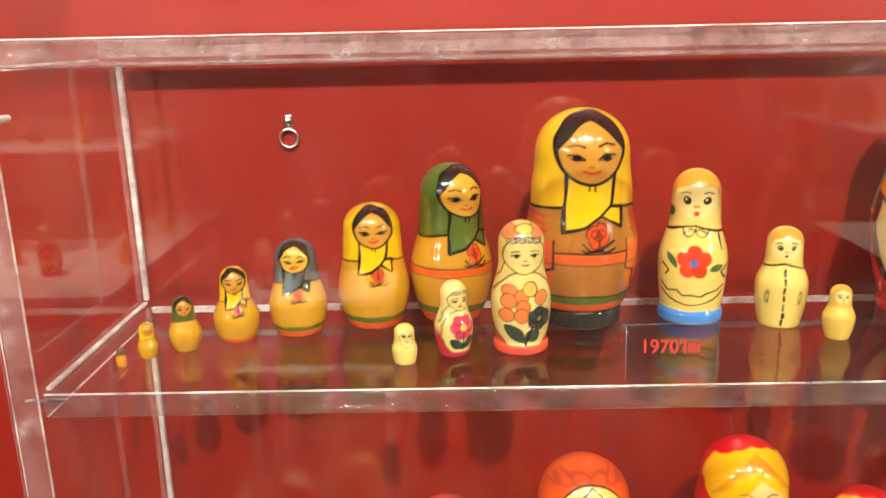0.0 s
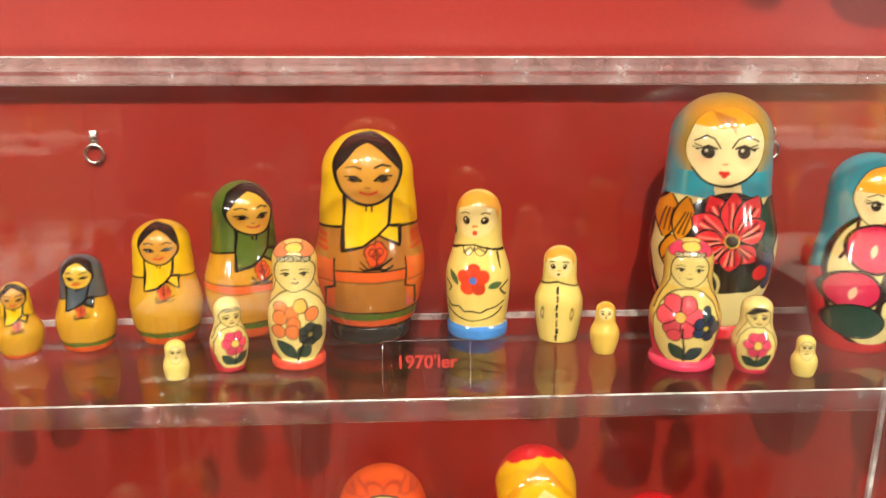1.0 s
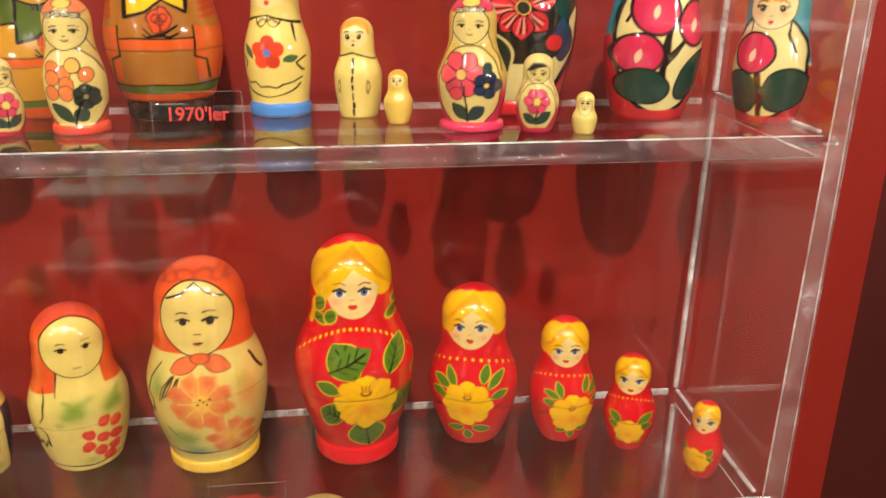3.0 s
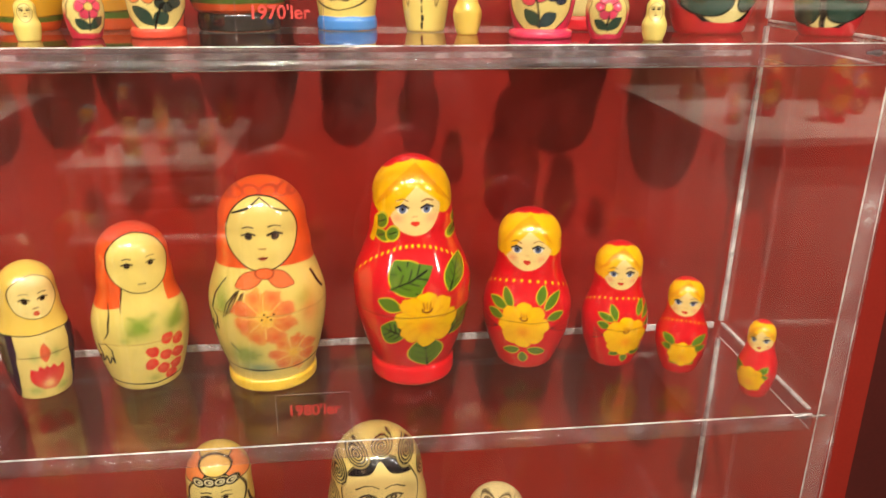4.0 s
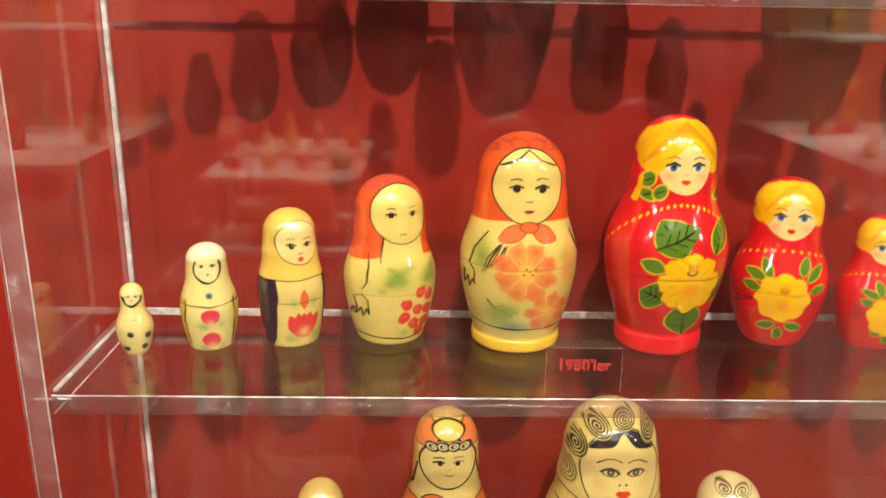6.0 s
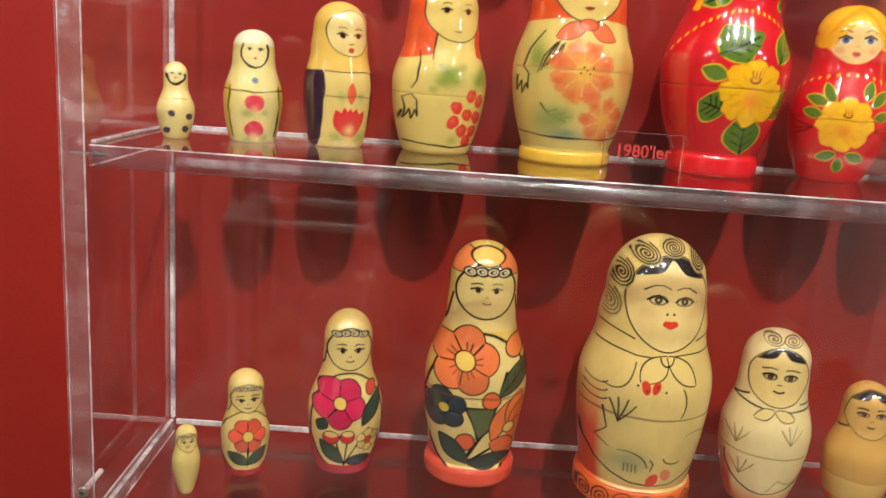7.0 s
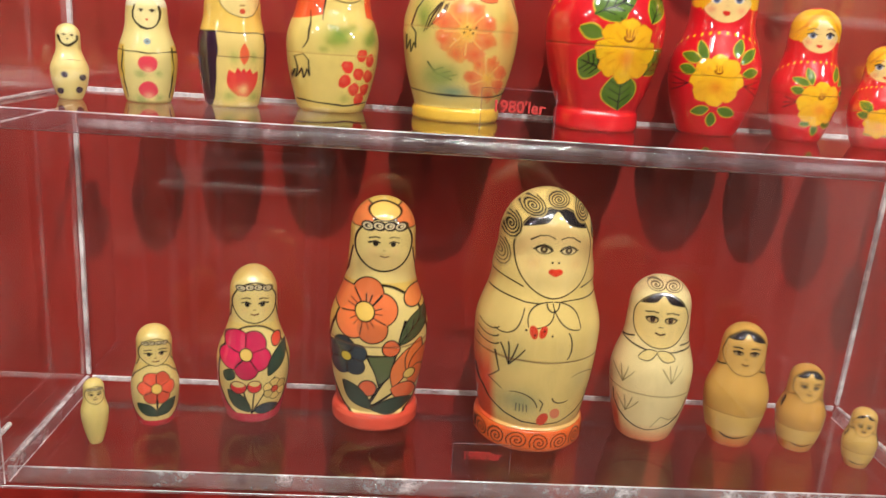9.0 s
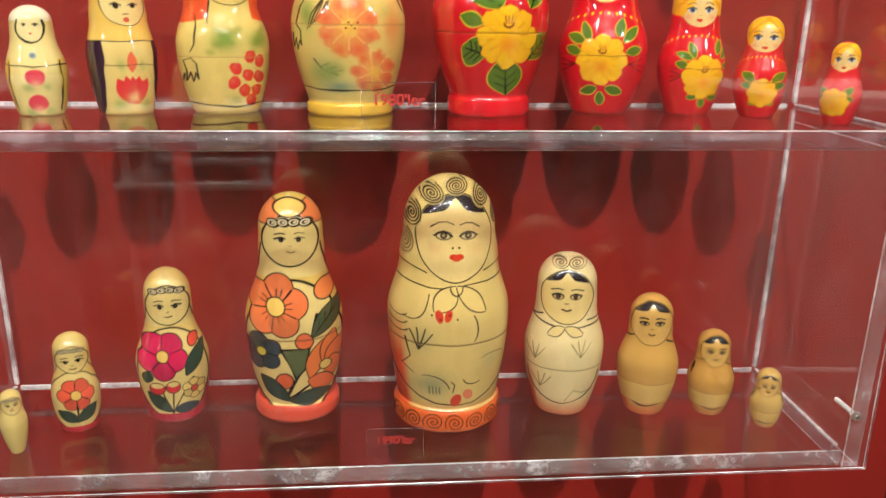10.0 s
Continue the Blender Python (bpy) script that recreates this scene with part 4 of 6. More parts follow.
# teal kerchief dolls with berries
def teal_painter(kind):
    teal, red, green, pink = (50, 150, 176), (204, 34, 48), (14, 62, 52), (218, 36, 84)

    def paint(p):
        p.fill(p.step(p.v - 0.40), red)
        p.fill(p.step(0.42 + 0.05 * np.cos(p.a) - p.v), teal)
        p.ell(0, 0.40 if kind != 1 else 0.38, (0.25, 0.216, 0.238)[kind - 1], 0.345, (232, 214, 150), 0, INK, 0.016)
        if kind == 1:
            p.fill(p.step(0.60 - p.v), teal)
            p.fill(np.clip((p.v - 0.80 - 0.05 * np.abs(p.a)) / 0.10, 0, 1), (150, 132, 84))
            p.fill(np.clip(1.15 - p.ell_d(0, 0.81, 0.146, 0.150) / 0.055, 0, 1) * p.step(0.70 - p.v) * p.front, (170, 134, 50))
            p.poly([(-0.045, 0.70), (0.05, 0.70), (0.085, 0.59), (-0.005, 0.61), (-0.03, 0.60)], (236, 216, 160))
        else:
            p.poly([(-0.10, 0.72), (0.10, 0.72), (0.12, 0.60), (0.17, 0.47), (-0.17, 0.47), (-0.12, 0.60)], (232, 214, 150))
            p.line([(-0.12, 0.74), (-0.12, 0.62), (-0.18, 0.50)], INK, 0.008)
            p.line([(0.12, 0.74), (0.12, 0.62), (0.18, 0.50)], INK, 0.008)
        p.ell(0, 0.80, 0.146, 0.150, (238, 216, 164), 0, (70, 50, 24) if kind == 1 else INK, 0.003 if kind == 1 else 0.005)
        fringe = 0.866 + 0.20 * np.abs(p.u + 0.02) if kind == 1 else 0.822 + 0.9 * (p.u + 0.03) ** 2
        p.fill(p.step(p.ell_d(0, 0.80, 0.146, 0.150)) * p.step(fringe - p.v) * p.front, (238, 158, 22))
        if kind == 1:
            p.glow(0.0, 0.93, 0.15, 0.05, (226, 132, 14), 0.7)
            for i in range(5):
                p.line([(-0.055 + 0.006 * i, 0.935 - 0.011 * i), (0.0, 0.915 - 0.006 * i), (0.03, 0.905 - 0.012 * i)], (120, 62, 16), 0.003)
            p.arc(0, 0.80, 0.15, 0.153, 215, 325, INK, 0.006)
        p.glow(-0.08, 0.755, 0.035, 0.03, (234, 150, 120), 0.6)
        p.glow(0.08, 0.755, 0.035, 0.03, (234, 150, 120), 0.6)
        ev, gap, e, mv = {1: (0.780, 0.068, 0.026, 0.697), 2: (0.764, 0.060, 0.023, 0.674), 3: (0.780, 0.062, 0.021, 0.692)}[kind]
        for s in (-1, 1):
            p.ell(s * gap, ev, e * 1.45, e * 0.95, (226, 206, 168))
            p.ell(s * gap, ev, e * 0.95, e * 0.95, (46, 34, 26))
            p.ell(s * gap - e * 0.25, ev + e * 0.3, e * 0.22, e * 0.22, (214, 200, 176))
            p.line([(s * (gap - e * 1.2), ev + e * 0.55), (s * gap, ev + e * 1.05), (s * (gap + e * 1.6), ev + e * 0.35)], INK, e * 0.24)
            p.line([(s * (gap + e * 1.0), ev + e * 0.9), (s * (gap + e * 1.9), ev + e * 1.2)], INK, e * 0.16)
            p.line([(s * (gap + e * 1.2), ev + e * 0.6), (s * (gap + e * 2.1), ev + e * 0.7)], INK, e * 0.16)
            if kind == 1:
                p.line([(s * (gap - e * 1.75), ev + e * 0.6), (s * (gap - e * 0.9), ev + e * 2.0), (s * (gap + e * 0.3), ev + e * 2.5), (s * (gap + e * 2.0), ev + e * 1.7)], INK, e * 0.17)
            else:
                p.line([(s * (gap - e * 1.1), ev + e * 2.15), (s * gap, ev + e * 2.45), (s * (gap + e * 1.7), ev + e * 1.7)], INK, e * 0.18)
            p.ell(s * 0.009, mv + 0.004, 0.012, 0.009, (210, 40, 36))
        p.line([(-0.008, mv + 0.040), (0.008, mv + 0.040)], (206, 130, 100), 0.005)
        p.ell(0, mv - 0.006, 0.011, 0.010, (210, 40, 36))
        if kind == 1:
            p.ell(0.03, 0.42, 0.20, 0.205, (24, 18, 14))
            p.leaf(0.19, 0.60, 0.21, 0.38, 0.048, (22, 56, 44), INK)
            p.leaf(0.20, 0.40, 0.20, 0.22, 0.035, (28, 60, 92), INK)
            # amber bloom with brushed streaks
            for x0, y0, x1, y1, w in ((-0.21, 0.42, -0.19, 0.60, 0.040), (-0.155, 0.42, -0.125, 0.595, 0.036), (-0.19, 0.30, -0.175, 0.44, 0.034)):
                p.leaf(x0, y0, x1, y1, w, (224, 140, 18), INK, None, 0.008)
                for q in (-0.5, 0.0, 0.5):
                    p.line([(x0 + q * w, y0 + 0.03), (x1 + q * w * 0.6, y1 - 0.06)], (92, 48, 12), 0.0045)
            # red petals fan out from a dark eye, each streaked pink and black
            for b, L, w in ((118, 0.20, 0.048), (90, 0.19, 0.045), (60, 0.20, 0.048), (150, 0.18, 0.050), (185, 0.16, 0.045), (25, 0.15, 0.046), (225, 0.12, 0.036), (318, 0.13, 0.040), (270, 0.12, 0.040)):
                c, q = math.cos(radians(b)), math.sin(radians(b))
                x0, y0, x1, y1 = 0.045 + 0.028 * c, 0.435 + 0.028 * q, 0.045 + L * c, 0.435 + L * q
                p.leaf(x0, y0, x1, y1, w, (208, 30, 44), INK, None, 0.009)
                for k, tint in ((-0.55, (236, 120, 110)), (-0.2, (20, 10, 10)), (0.15, (244, 150, 130)), (0.5, (120, 10, 22))):
                    p.line([(x0 + (x1 - x0) * 0.15 - q * w * k * 0.4, y0 + (y1 - y0) * 0.15 + c * w * k * 0.4), (x0 + (x1 - x0) * 0.72 - q * w * k, y0 + (y1 - y0) * 0.72 + c * w * k)], tint, 0.0055)
            p.ell(0.045, 0.435, 0.026, 0.024, (40, 30, 18), 0, (222, 180, 70), 0.004)
            p.leaf(-0.10, 0.34, -0.02, 0.16, 0.06, (26, 44, 38), (222, 200, 130), None, 0.012)
            p.leaf(0.06, 0.24, 0.20, 0.30, 0.04, (34, 40, 30), INK)
            p.ell(0.17, 0.30, 0.03, 0.03, (214, 40, 40))
            p.band(0.0, 0.06, red)
        if kind == 2:
            p.line([(0.0, 0.16), (-0.01, 0.30), (0.02, 0.50)], INK, 0.026)
            p.line([(0.0, 0.30), (0.10, 0.42)], INK, 0.022)
            for x, y, rx, ry in ((-0.05, 0.555, 0.105, 0.11), (0.15, 0.49, 0.082, 0.098), (-0.125, 0.345, 0.105, 0.09)):
                p.ell(x, y, rx, ry, pink, 0, (40, 22, 20), 0.014)
                p.glow(x, y - 0.03, rx * 0.8, ry * 0.6, (226, 80, 120), 0.5)
                p.leaf(x - 0.01, y - 0.045, x + 0.005, y + 0.025, 0.016, (240, 200, 170))
            p.ell(-0.09, 0.185, 0.12, 0.085, green, -12, INK, 0.008)
            p.ell(0.16, 0.24, 0.07, 0.13, green, -35, INK, 0.008)
        if kind == 3:
            p.line([(0.0, 0.06), (-0.01, 0.25), (-0.05, 0.42)], INK, 0.022)
            p.ell(-0.075, 0.49, 0.128, 0.122, pink, 0, (40, 22, 20), 0.018)
            p.leaf(-0.09, 0.43, -0.07, 0.52, 0.022, (240, 206, 180))
            p.ell(-0.14, 0.225, 0.115, 0.14, green, 20, INK, 0.010)
            p.ell(0.135, 0.25, 0.12, 0.15, green, -25, INK, 0.010)
        if kind != 1:
            p.band(0.0, 0.065, red)
    return paint


teal_shape = lambda rf, rb, rh: (rf, rb, 0.36, rh * 1.01, 0.68, rh, 0.80, None, 0.0)
doll((0.3555, 0.5070, Z_A, 0.1701, -15.0, 0.990, 0.940), (0.2, 0.262, 0.38, 0.222, 0.66, 0.220, 0.80, (0.205, 0.06, 0.2), 0.0), (226, 204, 140), teal_painter(1), "largest nesting doll with a teal kerchief and big red flowers", SEVENTY)
doll((0.4441, 0.4661, Z_A, 0.1334, -4.0, 0.886, 0.867), teal_shape(0.2, 0.280, 0.228), (204, 34, 48), teal_painter(2), "teal and red nesting doll with three pink berries", SEVENTY)
doll((0.5191, 0.4401, Z_A, 0.0965, -40.0, 0.927, 0.917), teal_shape(0.2, 0.280, 0.224), (232, 214, 150), teal_painter(3), "teal nesting doll with one pink berry and two leaves", SEVENTY)


# middle shelf: pale dolls with soft flowers
def soft_painter(kind):
    def paint(p):
        orange = (234, 88, 34)
        if kind == 5:
            p.ell(0, 0.84, 0.115, 0.12, (238, 222, 160), 0)
            p.arc(0, 0.835, 0.115, 0.12, 180, 360, INK, 0.012)
            p.eyes(0, 0.85, 0.045, 0.014, brow=False)
            p.ell(0, 0.795, 0.012, 0.010, INK)
            for x, y in ((-0.06, 0.34), (0.16, 0.30), (-0.12, 0.12), (0.11, 0.14)):
                p.ell(x, y, 0.042, 0.045, (66, 48, 72))
            p.seam(0.53)
        if kind == 4:
            for s in (-1, 1):
                p.fill(p.step(p.v - 0.52) * p.step(0.200 - s * p.u - 0.12 * (p.v - 0.3) ** 2) * p.front, (224, 190, 80))
                p.line([(s * 0.21, 0.50), (s * 0.225, 0.3), (s * 0.18, 0.05)], INK, 0.006)
            p.band(0.86, 1.0, (238, 230, 196))
            p.ell(0, 0.80, 0.115, 0.13, (236, 220, 158), 0)
            p.arc(0, 0.80, 0.118, 0.135, 150, 390, INK, 0.010)
            p.eyes(0, 0.825, 0.05, 0.014, brow=False)
            p.ell(0, 0.75, 0.012, 0.010, (206, 60, 40))
            p.ell(0.0, 0.555, 0.03, 0.03, (96, 122, 124))
            p.ell(0.0, 0.555, 0.012, 0.012, (40, 50, 60))
            p.line([(-0.30, 0.475), (0.0, 0.455), (0.30, 0.475)], INK, 0.006)
            for y in (0.36, 0.13):
                p.glow(-0.06, y - 0.09, 0.07, 0.05, (150, 164, 92), 0.8)
                p.glow(0.09, y - 0.08, 0.05, 0.05, (150, 164, 92), 0.7)
                p.ell(0.0, y, 0.085, 0.075, (222, 64, 84))
                p.glow(0.0, y - 0.06, 0.05, 0.04, (240, 190, 150), 0.7)
        if kind == 3:
            for s in (-1, 1):
                p.fill(p.step(p.v - 0.53) * p.step(0.172 - s * p.u), (46, 16, 44))
            p.fill(p.step(0.53 - p.v), (230, 190, 88))
            p.fill(p.step(np.abs(p.v - 0.525) - 0.004), INK)
            p.ell(0, 0.782, 0.150, 0.150, (234, 208, 136), 0, INK, 0.006)
            p.glow(0, 0.90, 0.1, 0.04, (240, 226, 180), 0.7)
            p.eyes(0, 0.766, 0.058, 0.021)
            p.ell(0, 0.668, 0.020, 0.017, (206, 74, 44))
            p.line([(-0.016, 0.708), (0.016, 0.708)], (150, 100, 50), 0.005)
            p.leaf(0.0, 0.30, 0.0, 0.46, 0.035, (226, 96, 56))
            p.glow(-0.07, 0.36, 0.04, 0.05, (150, 164, 84), 0.7)
            p.glow(0.07, 0.36, 0.04, 0.05, (150, 164, 84), 0.7)
            for x, y in ((-0.105, 0.27), (0.105, 0.27), (-0.05, 0.285), (0.05, 0.285), (0.0, 0.28)):
                p.leaf(x * 0.25, 0.08, x, y, 0.042, (224, 50, 50))
            p.ell(0.0, 0.19, 0.09, 0.065, (222, 58, 56), rag=0.008)
            p.glow(0.0, 0.13, 0.045, 0.05, (238, 196, 130), 0.9)
            p.glow(-0.09, 0.08, 0.06, 0.05, (150, 164, 84), 0.8)
            p.glow(0.09, 0.08, 0.06, 0.05, (150, 164, 84), 0.8)
            p.seam(0.36)
        if kind == 2:
            hem = 0.585 - 0.05 * np.clip(np.abs(p.u) / 0.25, 0, 1)
            p.fill(p.step(hem - p.v), orange)
            p.fill(p.step(0.93 - p.v) * 0.6, (206, 66, 60))
            p.poly([(-0.11, 0.70), (0.11, 0.70), (0.13, 0.585), (0.13, 0.50), (-0.13, 0.50), (-0.13, 0.585)], (228, 200, 112))
            p.line([(-0.11, 0.70), (-0.135, 0.53)], INK, 0.005)
            p.ell(0, 0.80, 0.165, 0.165, (228, 200, 112), 0, INK, 0.006)
            p.eyes(0, 0.80, 0.065, 0.017)
            p.line([(-0.02, 0.69), (0.02, 0.69)], INK, 0.006)
            for x0, y0, x1, y1, q in ((0.03, 0.50, -0.14, 0.37, 0.06), (0.11, 0.37, 0.19, 0.50, 0.05), (-0.02, 0.42, -0.10, 0.50, 0.03)):
                p.glow((x0 + x1) / 2, (y0 + y1) / 2, q * 1.7, q * 1.3, (132, 152, 56), 0.9)
                for k in range(5):
                    p.glow(x0 + (x1 - x0) * k / 4, y0 + (y1 - y0) * k / 4 + 0.012 * (k % 2), q * 0.6, q * 0.45, (108, 138, 40), 0.55)
            p.glow(0.17, 0.45, 0.05, 0.05, (120, 140, 44), 0.7)
            for x, y in ((0.0, 0.275), (0.09, 0.345), (0.155, 0.315), (0.075, 0.235), (0.15, 0.225), (-0.01, 0.195), (0.055, 0.145), (0.135, 0.145), (0.10, 0.085)):
                p.ell(x, y, 0.037, 0.037, (222, 48, 34), rag=0.004)
                p.glow(x - 0.01, y + 0.01, 0.02, 0.02, (236, 110, 80), 0.6)
            p.glow(0.0, 0.09, 0.05, 0.04, (140, 150, 60), 0.6)
            p.line([(-0.185, 0.58), (-0.20, 0.50), (-0.215, 0.42), (-0.235, 0.37)], INK, 0.005)
            p.line([(-0.262, 0.32), (-0.252, 0.26), (-0.246, 0.20), (-0.236, 0.25), (-0.222, 0.20), (-0.212, 0.25), (-0.200, 0.215), (-0.205, 0.30), (-0.230, 0.335), (-0.262, 0.32)], INK, 0.005)
            p.line([(-0.258, 0.24), (-0.250, 0.10)], INK, 0.005)
            p.line([(-0.23, 0.07), (0.0, 0.045), (0.23, 0.07)], INK, 0.007)
            p.seam(0.34, (186, 150, 80), 0.003)
        if kind == 1:
            hem = 0.615 + 0.02 * np.cos(p.a)
            p.fill(p.step(hem - p.v), orange)
            for i in range(6):
                b = -1.0 + 0.4 * i
                p.ring(0.19 * math.sin(b), 0.965 - 0.02 * abs(b), 0.035, 0.018, (196, 70, 40), 0.006)
            p.ell(0, 0.785, 0.152, 0.16, (226, 196, 112), 0, INK, 0.006)
            p.line([(-0.12, 0.875), (-0.05, 0.90), (0.0, 0.94), (0.05, 0.90), (0.12, 0.875)], INK, 0.006)
            p.eyes(0, 0.775, 0.058, 0.019)
            p.mouth(0, 0.68, 0.016, (170, 60, 40))
            p.line([(-0.015, 0.725), (0.015, 0.725)], (150, 100, 50), 0.005)
            p.leaf(0.0, 0.615, -0.13, 0.55, 0.032, (228, 110, 60), (150, 60, 30), None, 0.005)
            p.leaf(0.0, 0.615, 0.13, 0.55, 0.032, (228, 110, 60), (150, 60, 30), None, 0.005)
            p.ell(0.0, 0.61, 0.035, 0.022, (228, 100, 50), 0, (150, 60, 30), 0.005)
            p.glow(-0.20, 0.47, 0.05, 0.10, (116, 140, 52), 0.85)
            for k in range(5):
                p.line([(-0.195 + 0.012 * k, 0.40 + 0.012 * k), (-0.175 + 0.014 * k, 0.47), (-0.135 + 0.010 * k, 0.52 + 0.008 * (k % 3))], INK, 0.003 + 0.002 * (k % 2))
            for cx, cy2, R, n in ((-0.01, 0.41, 0.115, 8), (0.105, 0.21, 0.085, 7)):
                p.glow(cx, cy2, R * 1.1, R * 1.05, (236, 168, 84), 0.6)
                for i in range(n):
                    b = 6.2832 * i / n + 0.4
                    p.ell(cx + R * 0.78 * math.cos(b), cy2 + R * 0.74 * math.sin(b), R * 0.46, R * 0.40, (230, 116 + 16 * (i % 3), 66), 50 * i, k=0.72, rag=0.010)
                    p.glow(cx + R * 0.95 * math.cos(b), cy2 + R * 0.9 * math.sin(b), R * 0.34, R * 0.3, (224, 84, 40), 0.75)
                for i in range(n):
                    b = 6.2832 * (i + 0.5) / n + 0.4
                    p.line([(cx + R * 0.3 * math.cos(b), cy2 + R * 0.3 * math.sin(b)), (cx + R * 0.85 * math.cos(b), cy2 + R * 0.85 * math.sin(b))], (234, 176, 96), 0.005)
                p.glow(cx, cy2, R * 0.42, R * 0.40, (240, 180, 62), 0.9)
            p.glow(-0.10, 0.215, 0.075, 0.050, (120, 146, 70), 0.9)
            p.line([(-0.17, 0.27), (-0.13, 0.225), (-0.06, 0.195)], (60, 70, 30), 0.004)
            for k in range(3):
                p.line([(-0.14 + 0.03 * k, 0.235 - 0.012 * k), (-0.10 + 0.03 * k, 0.250 - 0.016 * k)], (70, 90, 40), 0.003)
            p.glow(0.19, 0.42, 0.05, 0.1, (228, 136, 70), 0.8)
            p.glow(0.17, 0.48, 0.05, 0.05, (170, 160, 60), 0.6)
            p.glow(-0.12, 0.20, 0.09, 0.08, (150, 164, 84), 0.8)
            p.glow(-0.05, 0.14, 0.10, 0.035, (100, 140, 120), 0.8)
            for k in range(5):
                p.ell(-0.025 + 0.014 * k, 0.418 + 0.012 * ((k * 2) % 3 - 1), 0.0045, 0.0045, INK)
            p.line([(-0.28, 0.145), (-0.15, 0.125), (0.15, 0.125), (0.28, 0.145)], INK, 0.005)
            p.line([(0.20, 0.58), (0.255, 0.48)], INK, 0.005)
            p.line([(-0.17, 0.58), (-0.225, 0.50), (-0.250, 0.42)], INK, 0.005)
            p.line([(-0.262, 0.38), (-0.256, 0.32), (-0.246, 0.36), (-0.240, 0.31), (-0.230, 0.35), (-0.222, 0.33), (-0.228, 0.39), (-0.250, 0.42)], INK, 0.0045)
            p.band(0.0, 0.066, (228, 184, 60))
            p.seam(0.42, (186, 150, 80), 0.003)
    return paint


SOFT = (226, 200, 112)
doll((-0.1823, 0.4636, Z_B, 0.0559, 20.2, 0.917, 0.896), (0.16, 0.268, 0.38, 0.172, 0.70, 0.172, 0.84, None, 0.53), (234, 212, 138), soft_painter(5), "small cream nesting doll with dark dots", EIGHTY)
doll((-0.1290, 0.4805, Z_B, 0.0833, 16.5, 0.945, 0.965), (0.21, 0.282, 0.40, 0.2, 0.74, 0.19, 0.84, None, 0.47), (232, 212, 138), soft_painter(4), "cream nesting doll with two pink tulips and white top", EIGHTY)
doll((-0.0665, 0.4920, Z_B, 0.1087, 31.5, 0.935, 0.925), (0.2, 0.262, 0.42, 0.215, 0.68, 0.202, 0.82, None, 0.36), (228, 200, 120), soft_painter(3), "cream nesting doll with dark purple sleeves and red tulip", EIGHTY)
doll((0.0113, 0.5040, Z_B, 0.1336, 24.5, 0.978, 0.958), (0.2, 0.285, 0.40, 0.225, 0.66, 0.212, 0.80, None, 0.34), SOFT, soft_painter(2), "cream nesting doll with an orange kerchief and red berries", EIGHTY)
doll((0.1140, 0.4995, Z_B, 0.1691, 4.0, 0.968, 0.938), (0.205, 0.284, 0.42, 0.228, 0.68, 0.215, 0.80, (0.219, 0.062, 0.205), 0.42), SOFT, soft_painter(1), "large cream nesting doll with orange kerchief and faded flowers", EIGHTY)


